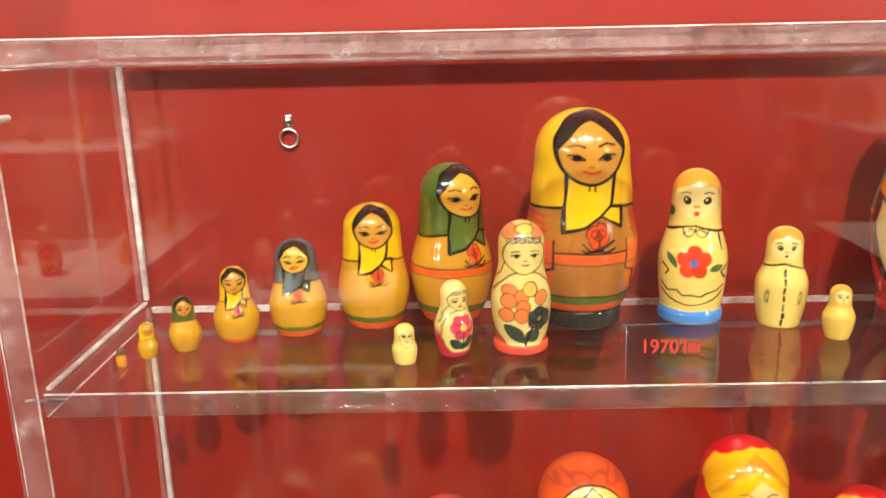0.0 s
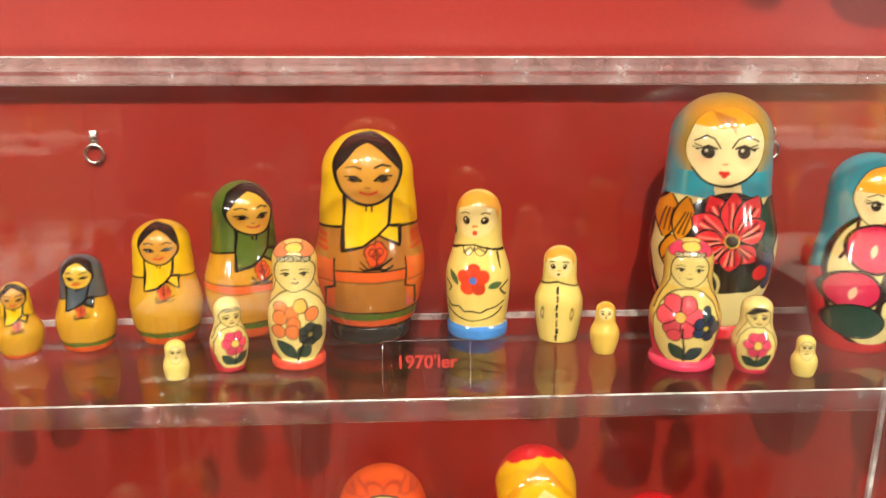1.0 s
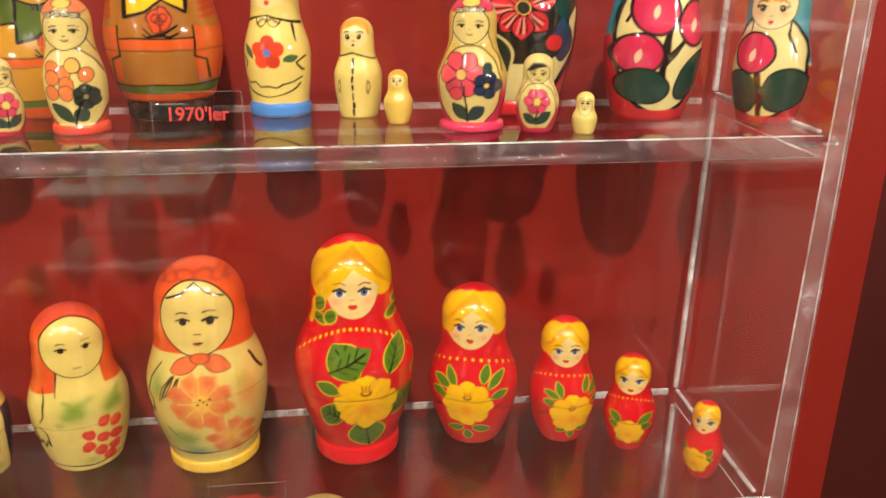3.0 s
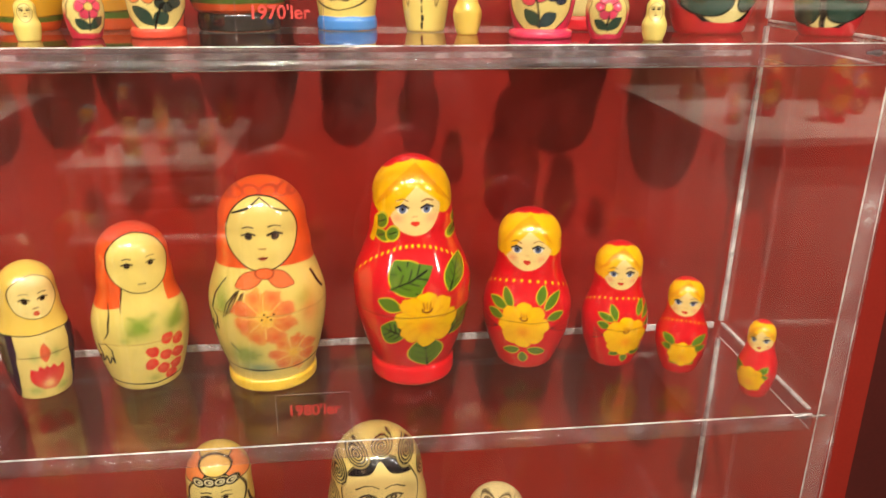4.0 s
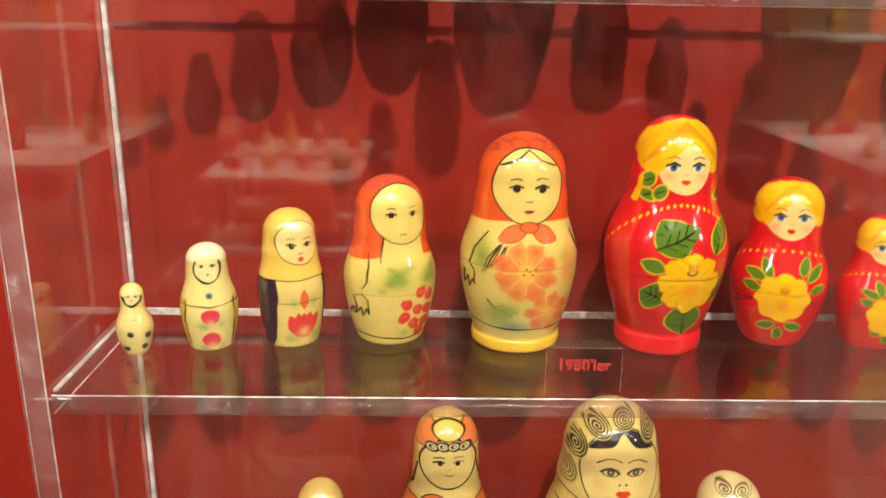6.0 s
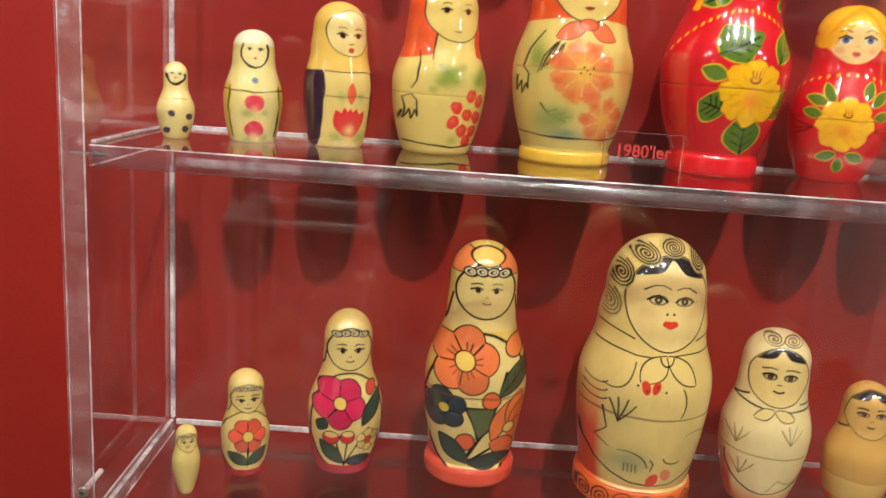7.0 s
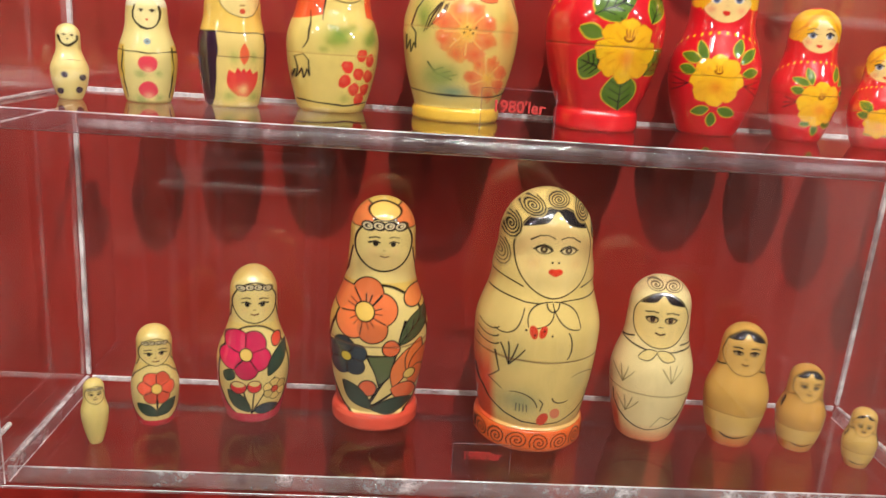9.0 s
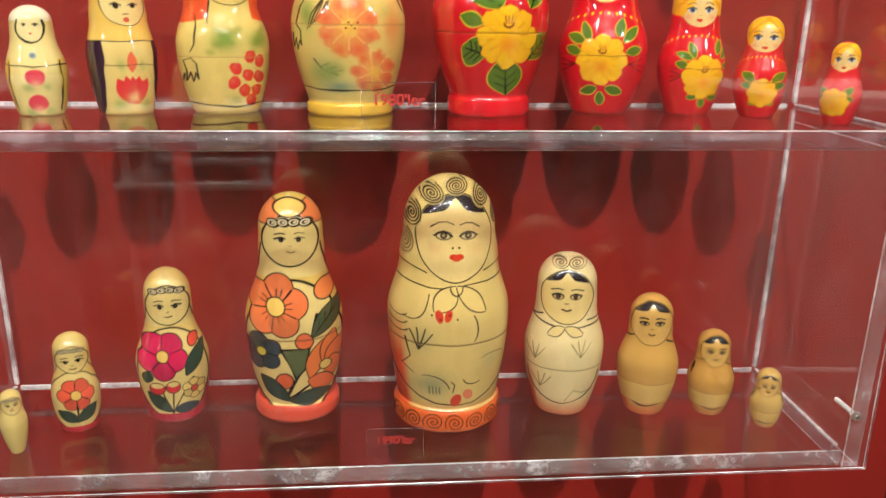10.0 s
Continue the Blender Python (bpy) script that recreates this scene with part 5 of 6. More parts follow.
# middle shelf: red dolls with yellow flowers
def red_painter(kind):
    green, lime, gold = (88, 120, 24), (208, 186, 40), (248, 186, 8)

    def paint(p):
        p.glow(0, 0.35, 0.26, 0.3, (214, 22, 40), 0.4)
        hx, fx, chin, ev, gap, mv, low = {1: (0.165, 0.106, 0.700, 0.808, 0.050, 0.752, 0.79), 2: (0.198, 0.138, 0.668, 0.795, 0.063, 0.720, 0.755), 3: (0.188, 0.136, 0.668, 0.792, 0.063, 0.720, 0.760),
                                          4: (0.178, 0.160, 0.648, 0.785, 0.072, 0.692, 0.775), 5: (0.176, 0.158, 0.648, 0.785, 0.072, 0.692, 0.775)}[kind]
        cy, ry = (chin + 0.935) / 2, (0.935 - chin) / 2
        p.ell(0.0, 0.872, hx, 0.115, gold)
        for i in range(11):
            b = radians(-32 + 24.4 * i)
            p.ell(hx * 0.80 * math.cos(b), 0.868 + 0.088 * math.sin(b), 0.036, 0.034, gold)
        for s in (-1, 1):
            p.ell(s * (hx - 0.038), low + 0.035, 0.040, 0.046, gold)
        p.ell(0, cy, fx, ry, (240, 206, 136))
        arch = 0.905 - np.where(p.u < 0.008, 0.95, 0.62) * np.abs(p.u - 0.008) - 2.2 * (p.u - 0.008) ** 2
        p.fill(p.step(p.ell_d(0, cy, fx + 0.01, ry + 0.01)) * p.step(arch - p.v) * p.front, gold)
        for k in range(5):
            q = 0.022 + 0.022 * k
            p.line([(0.010, 0.975 - 0.008 * k), (-0.05 - q * 0.5, 0.935 - 0.012 * k), (-0.085 - q * 0.6, 0.86 - 0.012 * k)], (226, 148, 8), 0.0035)
            p.line([(0.012, 0.975 - 0.008 * k), (0.05 + q * 0.5, 0.935 - 0.012 * k), (0.085 + q * 0.6, 0.865 - 0.012 * k)], (226, 148, 8), 0.0035)
        p.glow(-gap * 1.35, mv + 0.018, 0.034, 0.026, (236, 138, 104), 0.65)
        p.glow(gap * 1.35, mv + 0.018, 0.034, 0.026, (236, 138, 104), 0.65)
        e = gap * 0.34
        for s in (-1, 1):
            p.ell(s * gap, ev, e * 1.35, e * 1.05, (232, 224, 212))
            p.ell(s * gap, ev, e * 0.85, e * 0.95, (92, 108, 148))
            p.ell(s * gap, ev + e * 0.15, e * 0.42, e * 0.5, (24, 22, 34))
            p.line([(s * (gap - e * 1.3), ev + e * 0.45), (s * gap, ev + e * 1.15), (s * (gap + e * 1.5), ev + e * 0.35)], (44, 30, 30), e * 0.32)
            p.line([(s * (gap - e * 1.2), ev + e * 2.1), (s * gap, ev + e * 2.6), (s * (gap + e * 1.4), ev + e * 2.0)], (150, 96, 44), e * 0.22)
        p.ell(-0.006, (ev + mv) / 2, 0.004, 0.003, (200, 120, 84))
        p.ell(0.006, (ev + mv) / 2, 0.004, 0.003, (200, 120, 84))
        p.ell(-gap * 0.14, mv, gap * 0.22, gap * 0.17, (212, 44, 30))
        p.ell(gap * 0.14, mv, gap * 0.22, gap * 0.17, (212, 44, 30))
        p.ell(0, mv - gap * 0.09, gap * 0.20, gap * 0.16, (212, 44, 30))
        if kind <= 4:
            n = 26 if kind == 1 else 15
            dots = np.abs(((p.a * n / 3.4) % 1.0) - 0.5) * 3.4 / n
            hem = 0.658 - 0.125 * (p.a / 1.25) ** 2 if kind == 1 else 0.607 - 0.055 * (p.a / 1.2) ** 2
            size = 0.008 if kind == 1 else 0.010
            p.fill(p.step(np.hypot(dots * 0.24, p.v - hem) - size) * (np.abs(p.a) < 1.9), gold)
        R, cy, dx = {1: (0.128, 0.345, 0.04), 2: (0.148, 0.335, 0.0), 3: (0.162, 0.30, 0.06), 4: (0.138, 0.26, 0.02), 5: (0.165, 0.28, -0.05)}[kind]
        straight = p.u
        p.u = p.u - dx
        if kind == 1:
            p.leaf(-0.03, 0.46, -0.13, 0.60, 0.072, green, lime, (22, 38, 10))
            p.leaf(-0.15, 0.48, 0.03, 0.575, 0.052, green, None, (22, 38, 10))
            p.leaf(0.10, 0.46, 0.15, 0.60, 0.042, green, lime, (22, 38, 10))
            p.leaf(-0.10, 0.40, -0.20, 0.43, 0.026, green, lime)
            p.leaf(-0.09, 0.27, -0.19, 0.30, 0.06, green, lime, (22, 38, 10))
            p.leaf(0.10, 0.25, 0.20, 0.36, 0.05, green, lime, (22, 38, 10))
            p.leaf(0.20, 0.40, 0.25, 0.45, 0.025, green, lime)
            p.leaf(0.01, 0.10, -0.01, 0.26, 0.075, green, lime, (22, 38, 10))
            for x, y, rot in ((-0.175, 0.752, 70), (-0.175, 0.690, -20), (-0.130, 0.705, 60), (0.125, 0.695, 30), (0.150, 0.735, -40)):
                p.ell(x, y, 0.030, 0.021, green, rot, lime, 0.006)
                p.line([(x - 0.012, y - 0.006), (x + 0.012, y + 0.006)], (22, 38, 10), 0.004)
            p.line([(-0.215, 0.66), (-0.200, 0.71), (-0.195, 0.76)], gold, 0.010)
        elif kind < 4:
            for x0, y0, x1, y1 in ((-0.08, 0.44, -0.12, 0.56), (-0.10, 0.44, -0.21, 0.48), (0.09, 0.47, 0.11, 0.58), (0.12, 0.44, 0.20, 0.53), (-0.12, 0.38, -0.22, 0.40), (0.14, 0.38, 0.23, 0.40), (0.0, 0.15, 0.0, 0.06), (-0.02, 0.17, -0.12, 0.14), (0.03, 0.17, 0.13, 0.14)):
                p.leaf(x0, y0, x1, y1, 0.026, green, lime)
            for s in (-1, 1):
                for k in range(3):
                    p.line([(s * 0.16, 0.31), (s * 0.24, 0.34 - 0.04 * k)], (84, 16, 22), 0.005)
        else:
            for s in (-1, 1):
                p.leaf(s * 0.08, 0.36, s * 0.20, 0.46, 0.04, green, lime)
                p.leaf(s * 0.09, 0.33, s * 0.21, 0.33, 0.035, green, gold)
                p.leaf(s * 0.02, 0.20, s * 0.12, 0.14, 0.035, green, gold)
        for i in range(8):
            b = radians(90 + 45 * i)
            p.ell(R * 0.66 * math.cos(b), cy + R * 0.66 * math.sin(b), R * 0.36, R * 0.36, (250, 196 - 8 * (i % 2), 6), 0, (222, 140, 8), 0.003, rag=0.004)
        p.ell(0.0, cy, R * 0.62, R * 0.62, (250, 190, 6), rag=0.006)
        p.glow(0.0, cy - R * 0.25, R * 0.34, R * 0.30, (240, 140, 10), 0.9)
        for i in range(12):
            b = radians(30 * i + 8)
            p.line([(R * 0.45 * math.cos(b), cy + R * 0.45 * math.sin(b)), (R * 0.72 * math.cos(b), cy + R * 0.72 * math.sin(b))], (232, 158, 8), 0.004)
        if kind < 4:
            p.arc(0.0, cy + 0.055, 0.022, 0.016, 180, 360, (140, 70, 10), 0.006)
            for k in (-1, 0, 1):
                p.line([(0.012 * k, cy + 0.055), (0.018 * k, cy + 0.085)], (176, 96, 10), 0.004)
        p.u = straight
        p.seam(0.36, (120, 50, 14), 0.003)
    return paint


RED = (218, 14, 30)
doll((0.2305, 0.4967, Z_B, 0.1843, 0.5, 0.968, 0.927), (0.2, 0.268, 0.44, 0.192, 0.72, 0.184, 0.82, (0.194, 0.085, 0.180), 0.36), RED, red_painter(1), "large glossy red nesting doll with a yellow flower", EIGHTY)
red_shape = lambda rf, rb, rh: (rf, rb, 0.38, rh * 1.0, 0.70, rh, 0.82, None, 0.36)
doll((0.3288, 0.5048, Z_B, 0.1357, -16.0, 0.974, 0.944), red_shape(0.17, 0.284, 0.205), RED, red_painter(2), "glossy red nesting doll with a yellow flower and leaves", EIGHTY)
doll((0.4034, 0.4946, Z_B, 0.1079, -10.5, 0.962, 0.941), red_shape(0.17, 0.270, 0.195), RED, red_painter(3), "medium glossy red nesting doll with a yellow flower", EIGHTY)
doll((0.4555, 0.4728, Z_B, 0.0822, -23.2, 0.901, 0.882), red_shape(0.18, 0.290, 0.202), RED, red_painter(4), "small glossy red nesting doll with a round yellow flower", EIGHTY)
doll((0.4995, 0.4256, Z_B, 0.0638, -34.5, 0.844, 0.825), red_shape(0.18, 0.285, 0.2), RED, red_painter(5), "smallest glossy red nesting doll with a yellow bloom", EIGHTY)

# bottom shelf: flower dolls
doll((-0.1638, 0.4296, Z_C, 0.0561, 27.5, 0.877, 0.877), (0.1, 0.215, 0.50, 0.165, 0.74, 0.162, 0.86, None, 0.0), (226, 204, 124), flower_painter((226, 204, 124), LEMON, LEMON, None, 0), "small plain cream nesting doll tapering to a narrow foot", NINETY)
doll((-0.1284, 0.4721, Z_C, 0.0877, 20.5, 0.955, 0.945), flower_shape(0.18, 0.236, 0.176), CREAM, flower_painter((226, 198, 116), (196, 34, 54), (222, 88, 62), None, 1), "cream nesting doll with one coral flower and red base", NINETY)
doll((-0.0490, 0.4931, Z_C, 0.1381, 13.0, 0.955, 0.905), flower_shape(0.175, 0.240, 0.160), CREAM, flower_painter((226, 196, 112), (196, 30, 66), (210, 24, 84), None, 2), "cream nesting doll with a magenta flower and red base", NINETY)
doll((0.0596, 0.5008, Z_C, 0.2027, 4.2, 0.946, 0.897), (0.2, 0.226, 0.44, 0.156, 0.72, 0.154, 0.85, (0.203, 0.07, 0.175), 0.40), CREAM, flower_painter((220, 184, 90), (214, 78, 56), (232, 120, 64), (232, 130, 70), 3), "tall cream nesting doll with orange flowers and coral foot", NINETY)


# bottom shelf: pale line-drawn dolls
def drawn_painter(kind):
    def paint(p):
        orange = (222, 96, 46)
        p.bold *= 0.72 if kind == 1 else 0.85 if kind == 2 else 1.05
        back = np.clip((np.abs(p.a - 0.16) - (1.0 if kind == 1 else 0.98)) / 0.18, 0, 1)
        high = 0.50 if kind == 1 else 0.34
        p.fill(back * np.clip((high - p.v) / 0.2, 0, 1) * (0.95 if kind < 4 else 0.5), (224, 70, 38))
        p.fill(np.clip((0.14 - p.v) / 0.12, 0, 1) * (0.8 if kind < 4 else 0.4), orange)
        p.arc(0.0, 0.30, 0.235 if kind == 1 else 0.21, 0.185 if kind == 1 else 0.20, 180, 360, INK, 0.006)
        rx, cy, ry, brow = {1: (0.143, 0.788, 0.160, 0.882), 2: (0.150, 0.772, 0.156, 0.866), 3: (0.158, 0.795, 0.168, 0.892), 4: (0.158, 0.795, 0.168, 0.888), 5: (0.160, 0.760, 0.170, 0.868)}[kind]
        p.ell(0, cy, rx, ry, (234, 206, 134) if kind < 3 else (214, 170, 92), 0, INK, 0.0045 if kind == 1 else 0.006)
        hair = p.step(p.ell_d(0, cy, rx, ry)) * p.step((brow + 0.040 * np.exp(-(p.u / 0.026) ** 2) + 0.012 * np.cos(p.u * 20)) - p.v) * p.front
        p.fill(hair, (30, 24, 28))
        if kind == 1:
            for x, y, qx, qy in ((-0.182, 0.765, 0.028, 0.056), (-0.155, 0.872, 0.034, 0.050), (-0.085, 0.948, 0.044, 0.036), (0.012, 0.972, 0.046, 0.028), (0.105, 0.938, 0.036, 0.042), (0.168, 0.868, 0.026, 0.050)):
                p.ell(x, y, qx * 1.1, qy * 1.1, (196, 172, 108), k=0.7)
                p.spiral(x, y, qx, qy, 4.2, INK, 0.0040)
            for s in (-1, 1):
                p.ell(s * 0.047, 0.801, 0.026, 0.014, (226, 206, 150), 0, INK, 0.0035)
                p.ell(s * 0.047, 0.801, 0.014, 0.0135, (70, 52, 30))
                p.ell(s * 0.047, 0.801, 0.005, 0.005, (190, 170, 120))
                p.line([(s * 0.014, 0.799), (s * 0.047, 0.818), (s * 0.084, 0.800)], INK, 0.006)
                p.line([(s * 0.012, 0.842), (s * 0.036, 0.851), (s * 0.062, 0.849), (s * 0.092, 0.832)], INK, 0.0055)
                p.ell(s * 0.012, 0.755, 0.004, 0.004, INK)
                p.ell(s * 0.011, 0.722, 0.016, 0.011, (222, 62, 34))
            p.ell(0, 0.714, 0.015, 0.009, (222, 62, 34))
            p.glow(-0.08, 0.751, 0.035, 0.03, (224, 168, 108), 0.45)
            p.glow(0.08, 0.751, 0.035, 0.03, (224, 168, 108), 0.45)
            p.line([(-0.24, 0.700), (-0.11, 0.655)], INK, 0.005)
            p.line([(0.24, 0.690), (0.11, 0.660)], INK, 0.005)
            p.line([(-0.25, 0.628), (-0.10, 0.602), (-0.03, 0.605)], INK, 0.005)
            p.line([(0.03, 0.612), (0.24, 0.628)], INK, 0.005)
            p.leaf(0.0, 0.612, -0.085, 0.515, 0.036, (230, 202, 124), INK, None, 0.005)
            p.leaf(0.0, 0.612, 0.112, 0.510, 0.030, (230, 202, 124), INK, None, 0.005)
            p.arc(0, 0.606, 0.024, 0.028, 180, 360, INK, 0.005)
            p.ell(-0.068, 0.500, 0.015, 0.026, (218, 62, 36), 12)
            p.ell(-0.034, 0.502, 0.014, 0.024, (218, 62, 36), -12)
            for k in range(4):
                p.ell(-0.095 + 0.032 * k, 0.506 - 0.016 * (k % 2), 0.004, 0.004, INK)
            p.arc(-0.17, 0.60, 0.07, 0.12, 250, 350, INK, 0.004)
            p.arc(0.05, 0.45, 0.03, 0.06, 300, 420, INK, 0.004)
            for k in range(3):
                p.arc(-0.21, 0.50 - 0.03 * k, 0.03, 0.02, 200, 340, INK, 0.004)
            p.glow(-0.13, 0.40, 0.05, 0.06, (160, 160, 100), 0.5)
            for d in (-30, -10, 15, 40):
                p.line([(-0.14, 0.36), (-0.14 + 0.07 * math.sin(radians(d)), 0.36 + 0.09 * math.cos(radians(d)))], INK, 0.004)
            p.line([(-0.19, 0.40), (-0.17, 0.32), (-0.20, 0.28), (-0.16, 0.25)], INK, 0.005)
            p.glow(-0.09, 0.21, 0.08, 0.06, (140, 150, 110), 0.75)
            p.arc(-0.10, 0.17, 0.08, 0.08, 20, 110, INK, 0.004)
            for k in range(4):
                p.line([(-0.10 + 0.012 * k, 0.20), (-0.10 + 0.014 * k, 0.17)], (90, 90, 70), 0.004)
            p.ell(0.005, 0.14, 0.020, 0.030, (214, 70, 44), -15)
            p.ell(0.05, 0.165, 0.020, 0.024, (226, 130, 90), 30)
            p.line([(-0.01, 0.18), (-0.005, 0.215), (-0.02, 0.23)], INK, 0.004)
            p.arc(0.07, 0.24, 0.04, 0.03, 190, 310, INK, 0.004)
            p.arc(0.15, 0.31, 0.05, 0.02, 20, 160, (120, 100, 60), 0.004)
            p.glow(0.14, 0.30, 0.05, 0.05, (190, 180, 130), 0.4)
            p.seam(0.385)
            p.band(0.0, 0.09, (222, 98, 36))
            for i in range(9):
                b = -1.5 + 0.375 * i
                x = 0.228 * math.sin(b)
                p.spiral(x, 0.046, max(0.008, 0.042 * math.cos(b)), 0.038, 2.6, (70, 30, 12), 0.0045)
        else:
            ev, mv, gap = {2: (0.780, 0.698, 0.052), 3: (0.800, 0.712, 0.058), 4: (0.790, 0.708, 0.060), 5: (0.738, 0.660, 0.060)}[kind]
            for s in (-1, 1):
                p.ell(s * gap, ev, 0.027, 0.016, (206, 176, 116), 0, INK, 0.005)
                p.ell(s * gap, ev, 0.015, 0.016, (60, 38, 24))
                p.line([(s * (gap - 0.028), ev + 0.008), (s * gap, ev + 0.018), (s * (gap + 0.036), ev + 0.003)], INK, 0.006)
                p.line([(s * (gap - 0.026), ev + 0.043), (s * gap, ev + 0.047), (s * (gap + 0.040), ev + 0.036)], INK, 0.006)
            p.line([(-0.010, (ev + mv) / 2), (0.010, (ev + mv) / 2)], INK, 0.004)
            p.line([(-0.024, mv + 0.004), (0.0, mv - 0.004), (0.024, mv + 0.004)], (64, 30, 22), 0.009)
            shoulder = 0.645 if kind < 3 else 0.672
            p.line([(-0.24, shoulder - 0.035), (-0.135, shoulder + 0.012)], INK, 0.006)
            p.line([(0.24, shoulder - 0.085 if kind > 2 else shoulder - 0.02), (0.125, shoulder - 0.01)], INK, 0.006)
            if kind == 2:
                for x in (-0.05, 0.05):
                    p.spiral(x, 0.965, 0.055, 0.03, 3, (96, 76, 46), 0.004)
                p.line([(-0.24, 0.640), (-0.14, 0.610), (-0.05, 0.596)], INK, 0.006)
                p.line([(0.05, 0.596), (0.24, 0.605)], INK, 0.006)
                p.leaf(0.0, 0.592, -0.105, 0.548, 0.026, (232, 208, 140), INK, None, 0.006)
                p.leaf(0.0, 0.592, 0.105, 0.552, 0.026, (232, 208, 140), INK, None, 0.006)
                for x, y in ((-0.17, 0.38), (0.10, 0.42), (-0.13, 0.20)):
                    for d in (-35, -12, 12, 35):
                        p.line([(x, y), (x + 0.10 * math.sin(radians(d)), y + 0.10 * math.cos(radians(d)))], (130, 110, 66), 0.004)
                p.line([(0.02, 0.12), (0.07, 0.2), (0.12, 0.17), (0.18, 0.19)], (110, 90, 50), 0.004)
                p.seam(0.335, (130, 100, 50))
            else:
                p.fill(p.step(p.v - 0.31) * p.step(0.13 - p.v) * p.front, (224, 184, 102))
                p.line([(-0.20, 0.62), (-0.24, 0.50)], INK, 0.006)
                p.line([(0.20, 0.62), (0.24, 0.50)], INK, 0.006)
                p.seam(0.31, (150, 100, 40))
    return paint


doll((0.1976, 0.4847, Z_C, 0.2214, 3.8, 0.981, 0.931), (0.2, 0.250, 0.46, 0.206, 0.68, 0.194, 0.80, (0.226, 0.09, 0.205), 0.385), (228, 200, 122), drawn_painter(1), "largest cream nesting doll with spiral kerchief and orange foot", NINETY)
drawn_shape = lambda rf, rb, rh, seam: (rf, rb, 0.42, rh * 1.02, 0.70, rh, 0.82, None, seam)
doll((0.3056, 0.4865, Z_C, 0.1493, -12.8, 1.003, 0.972), drawn_shape(0.16, 0.242, 0.184, 0.335), (236, 216, 160), drawn_painter(2), "pale nesting doll with fine ink lines and orange base", NINETY)
doll((0.3828, 0.4764, Z_C, 0.1127, -16.0, 0.947, 0.917), drawn_shape(0.165, 0.260, 0.186, 0.31), (206, 160, 80), drawn_painter(3), "plain ochre nesting doll with black hair and ink outlines", NINETY)
doll((0.4410, 0.4681, Z_C, 0.0797, -13.5, 1.003, 0.982), drawn_shape(0.17, 0.262, 0.190, 0.31), (202, 152, 74), drawn_painter(4), "small plain ochre nesting doll with black hair", NINETY)
doll((0.4816, 0.4385, Z_C, 0.0540, -25.0, 1.084, 1.062), drawn_shape(0.155, 0.246, 0.182, 0.31), (208, 170, 94), drawn_painter(5), "smallest plain ochre nesting doll near the case corner", NINETY)

# dolls in the case above
UPPER = "dolls in the case above"
doll((0.463, 0.447, 1.6553, 0.150, -10, 0.98, 0.95), (0.20, 0.236, 0.40, 0.172, 0.70, 0.166, 0.84, None, 0.35), PALE, pale_painter(1), "large cream nesting doll in the acrylic case above", UPPER)
doll((0.388, 0.447, 1.6553, 0.085, -5, 0.97, 0.95), (0.19, 0.242, 0.42, 0.172, 0.68, 0.168, 0.84, None, 0.0), PALE, pale_painter(1), "small cream nesting doll in the acrylic case above", UPPER)
doll((0.296, 0.465, 1.6553, 0.100, 0, 0.97, 0.95), (0.20, 0.236, 0.40, 0.172, 0.70, 0.166, 0.84, None, 0.35), PALE, pale_painter(1), "medium cream nesting doll in the acrylic case above", UPPER)


# ---- displays across the aisle, seen only as reflections in the acrylic ----
WHITE_BOARD = mottled("white_lacquered_board", (0.70, 0.66, 0.61), (0.80, 0.77, 0.72), 0.35, 6, 200)
TAN_BOARD = mottled("tan_wooden_board", (0.30, 0.19, 0.10), (0.42, 0.28, 0.15), 0.5, 5, 120, stretch=(1, 1, 6))


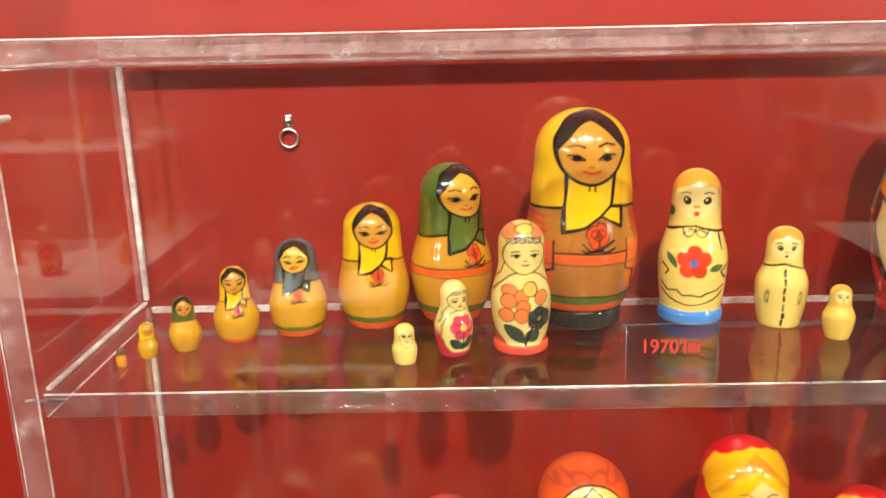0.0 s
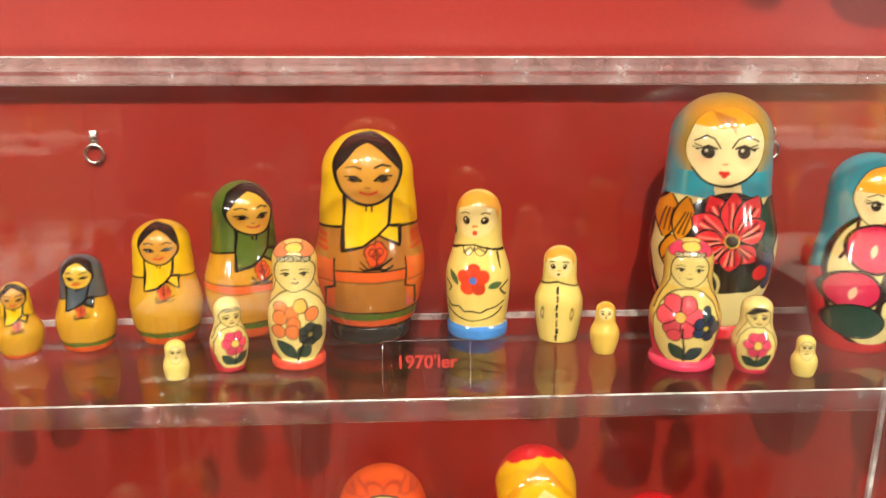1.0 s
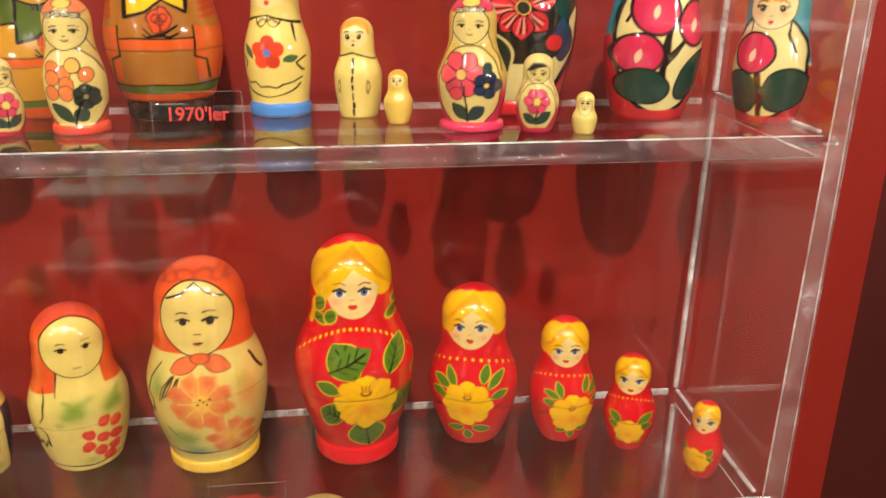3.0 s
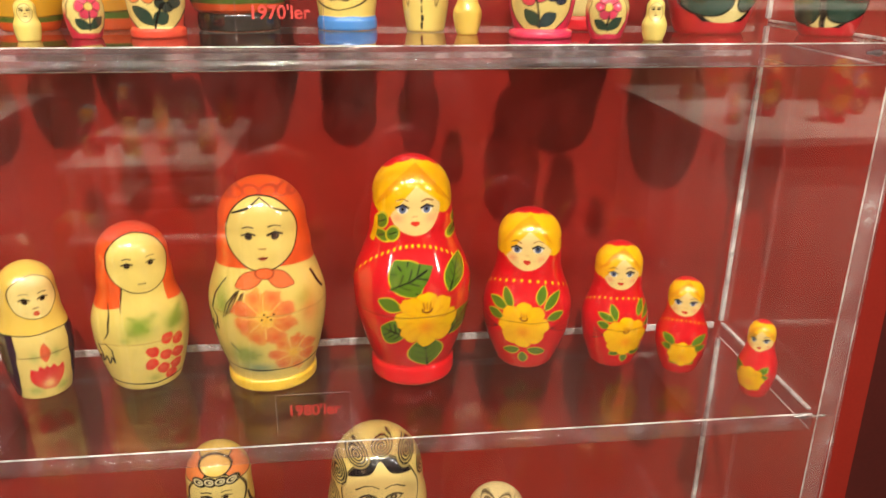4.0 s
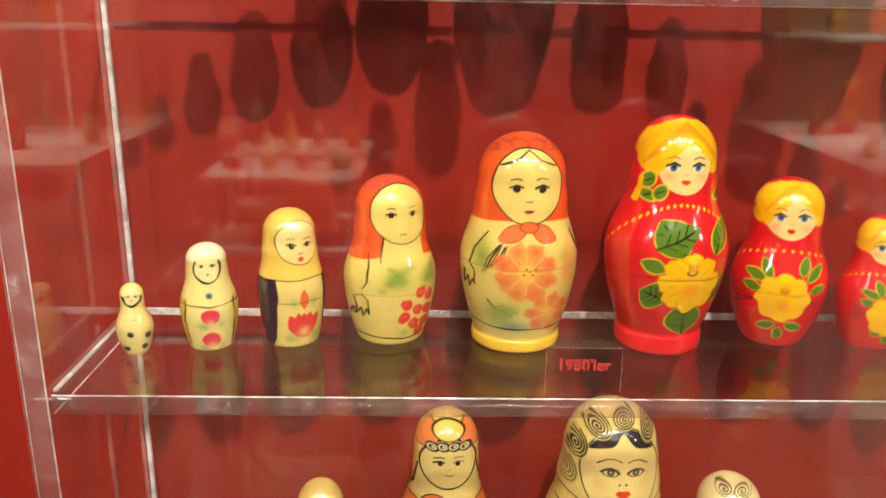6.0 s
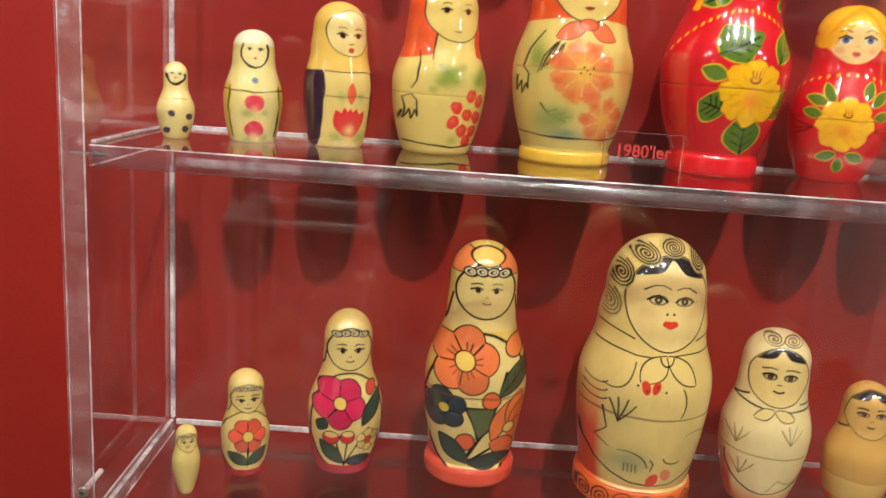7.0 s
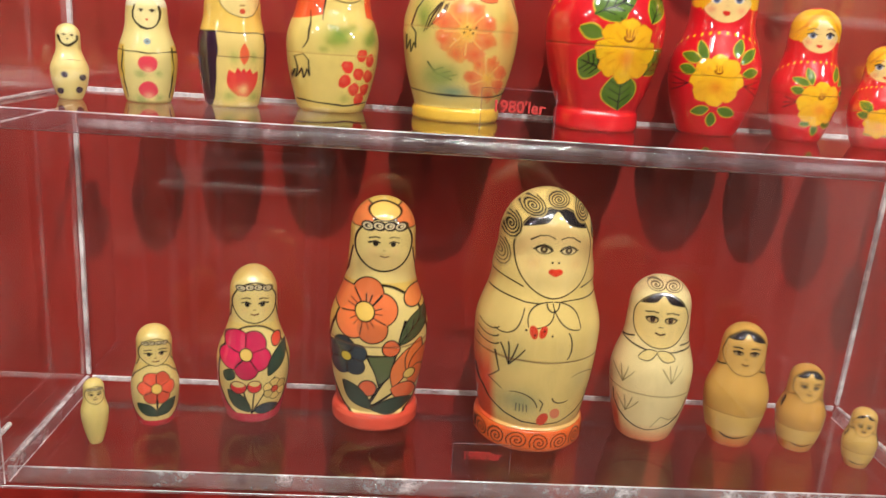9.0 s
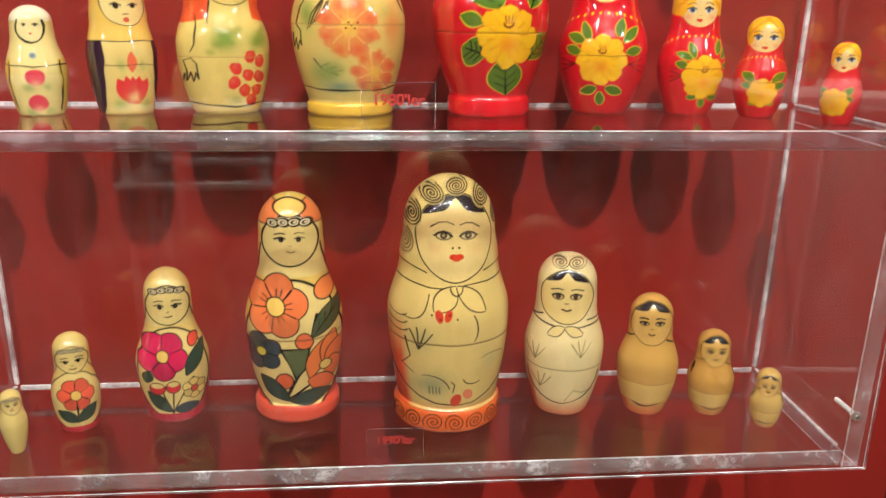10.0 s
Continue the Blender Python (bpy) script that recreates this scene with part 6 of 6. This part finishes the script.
def low_rack():
    ob = tagged(new("display_rack"), "low white two-shelf display rack across the aisle", "rack")
    for z in (0.655, 0.845):
        part("board", box_bm((-0.535, -1.36, z), (-0.13, -1.10, z + 0.018), 0.002), WHITE_BOARD, ob)
    for x in (-0.52, -0.165):
        for y in (-1.34, -1.14):
            part("post", box_bm((x, y, 0.0), (x + 0.02, y + 0.02, 0.846), 0.002), WHITE_BOARD, ob)
    return ob


def display_counter(x0, x1, y, top, shelves):
    ob = tagged(new("display_counter"), "white display counter with a tan back board", "counter", "counters across the aisle")
    part("top", box_bm((x0, y - 0.60, 0.875), (x1, y, 0.90), 0.003), WHITE_BOARD, ob)
    part("body", box_bm((x0 + 0.03, y - 0.59, 0.0), (x1 - 0.03, y - 0.03, 0.874), 0.003), WHITE_BOARD, ob)
    part("back_board", box_bm((x0, y - 0.63, 0.9005), (x1, y - 0.6005, top), 0.003), TAN_BOARD, ob)
    for z in shelves:
        part("shelf", box_bm((x0 + 0.02, y - 0.60, z), (x1 - 0.02, y - 0.40, z + 0.015), 0.002), WHITE_BOARD, ob)
    return ob


low_rack()
display_counter(1.17, 2.35, -1.10, 1.55, (1.20,))
display_counter(-1.78, -0.82, -1.05, 1.90, (1.20, 1.50))
rows_across = [o for o in scene.objects if o.name.startswith("nesting_doll") and 0.08 < o.dimensions.z < 0.19]
rng = random.Random(4)
spots = [(-0.47 + 0.095 * i, -1.22, 0.863) for i in range(4)]
spots += [(-1.70 + 0.13 * i, -1.52, 1.215) for i in range(7)] + [(-1.66 + 0.15 * i, -1.52, 1.515) for i in range(6)] + [(-1.70 + 0.16 * i, -1.25 - 0.1 * (i % 2), 0.90) for i in range(6)]
spots += [(1.28 + 0.15 * i, -1.30 - 0.12 * (i % 2), 0.90) for i in range(7)] + [(1.27 + 0.17 * i, -1.60, 1.215) for i in range(6)]
for px, py, pz in spots:
    far_doll = copy_thing(rows_across[rng.randrange(len(rows_across))], pose(px + rng.uniform(-0.01, 0.01), py, pz, 0, 0, 180))
    tagged(far_doll, "painted nesting doll on a display across the aisle", "doll", "dolls across the aisle")
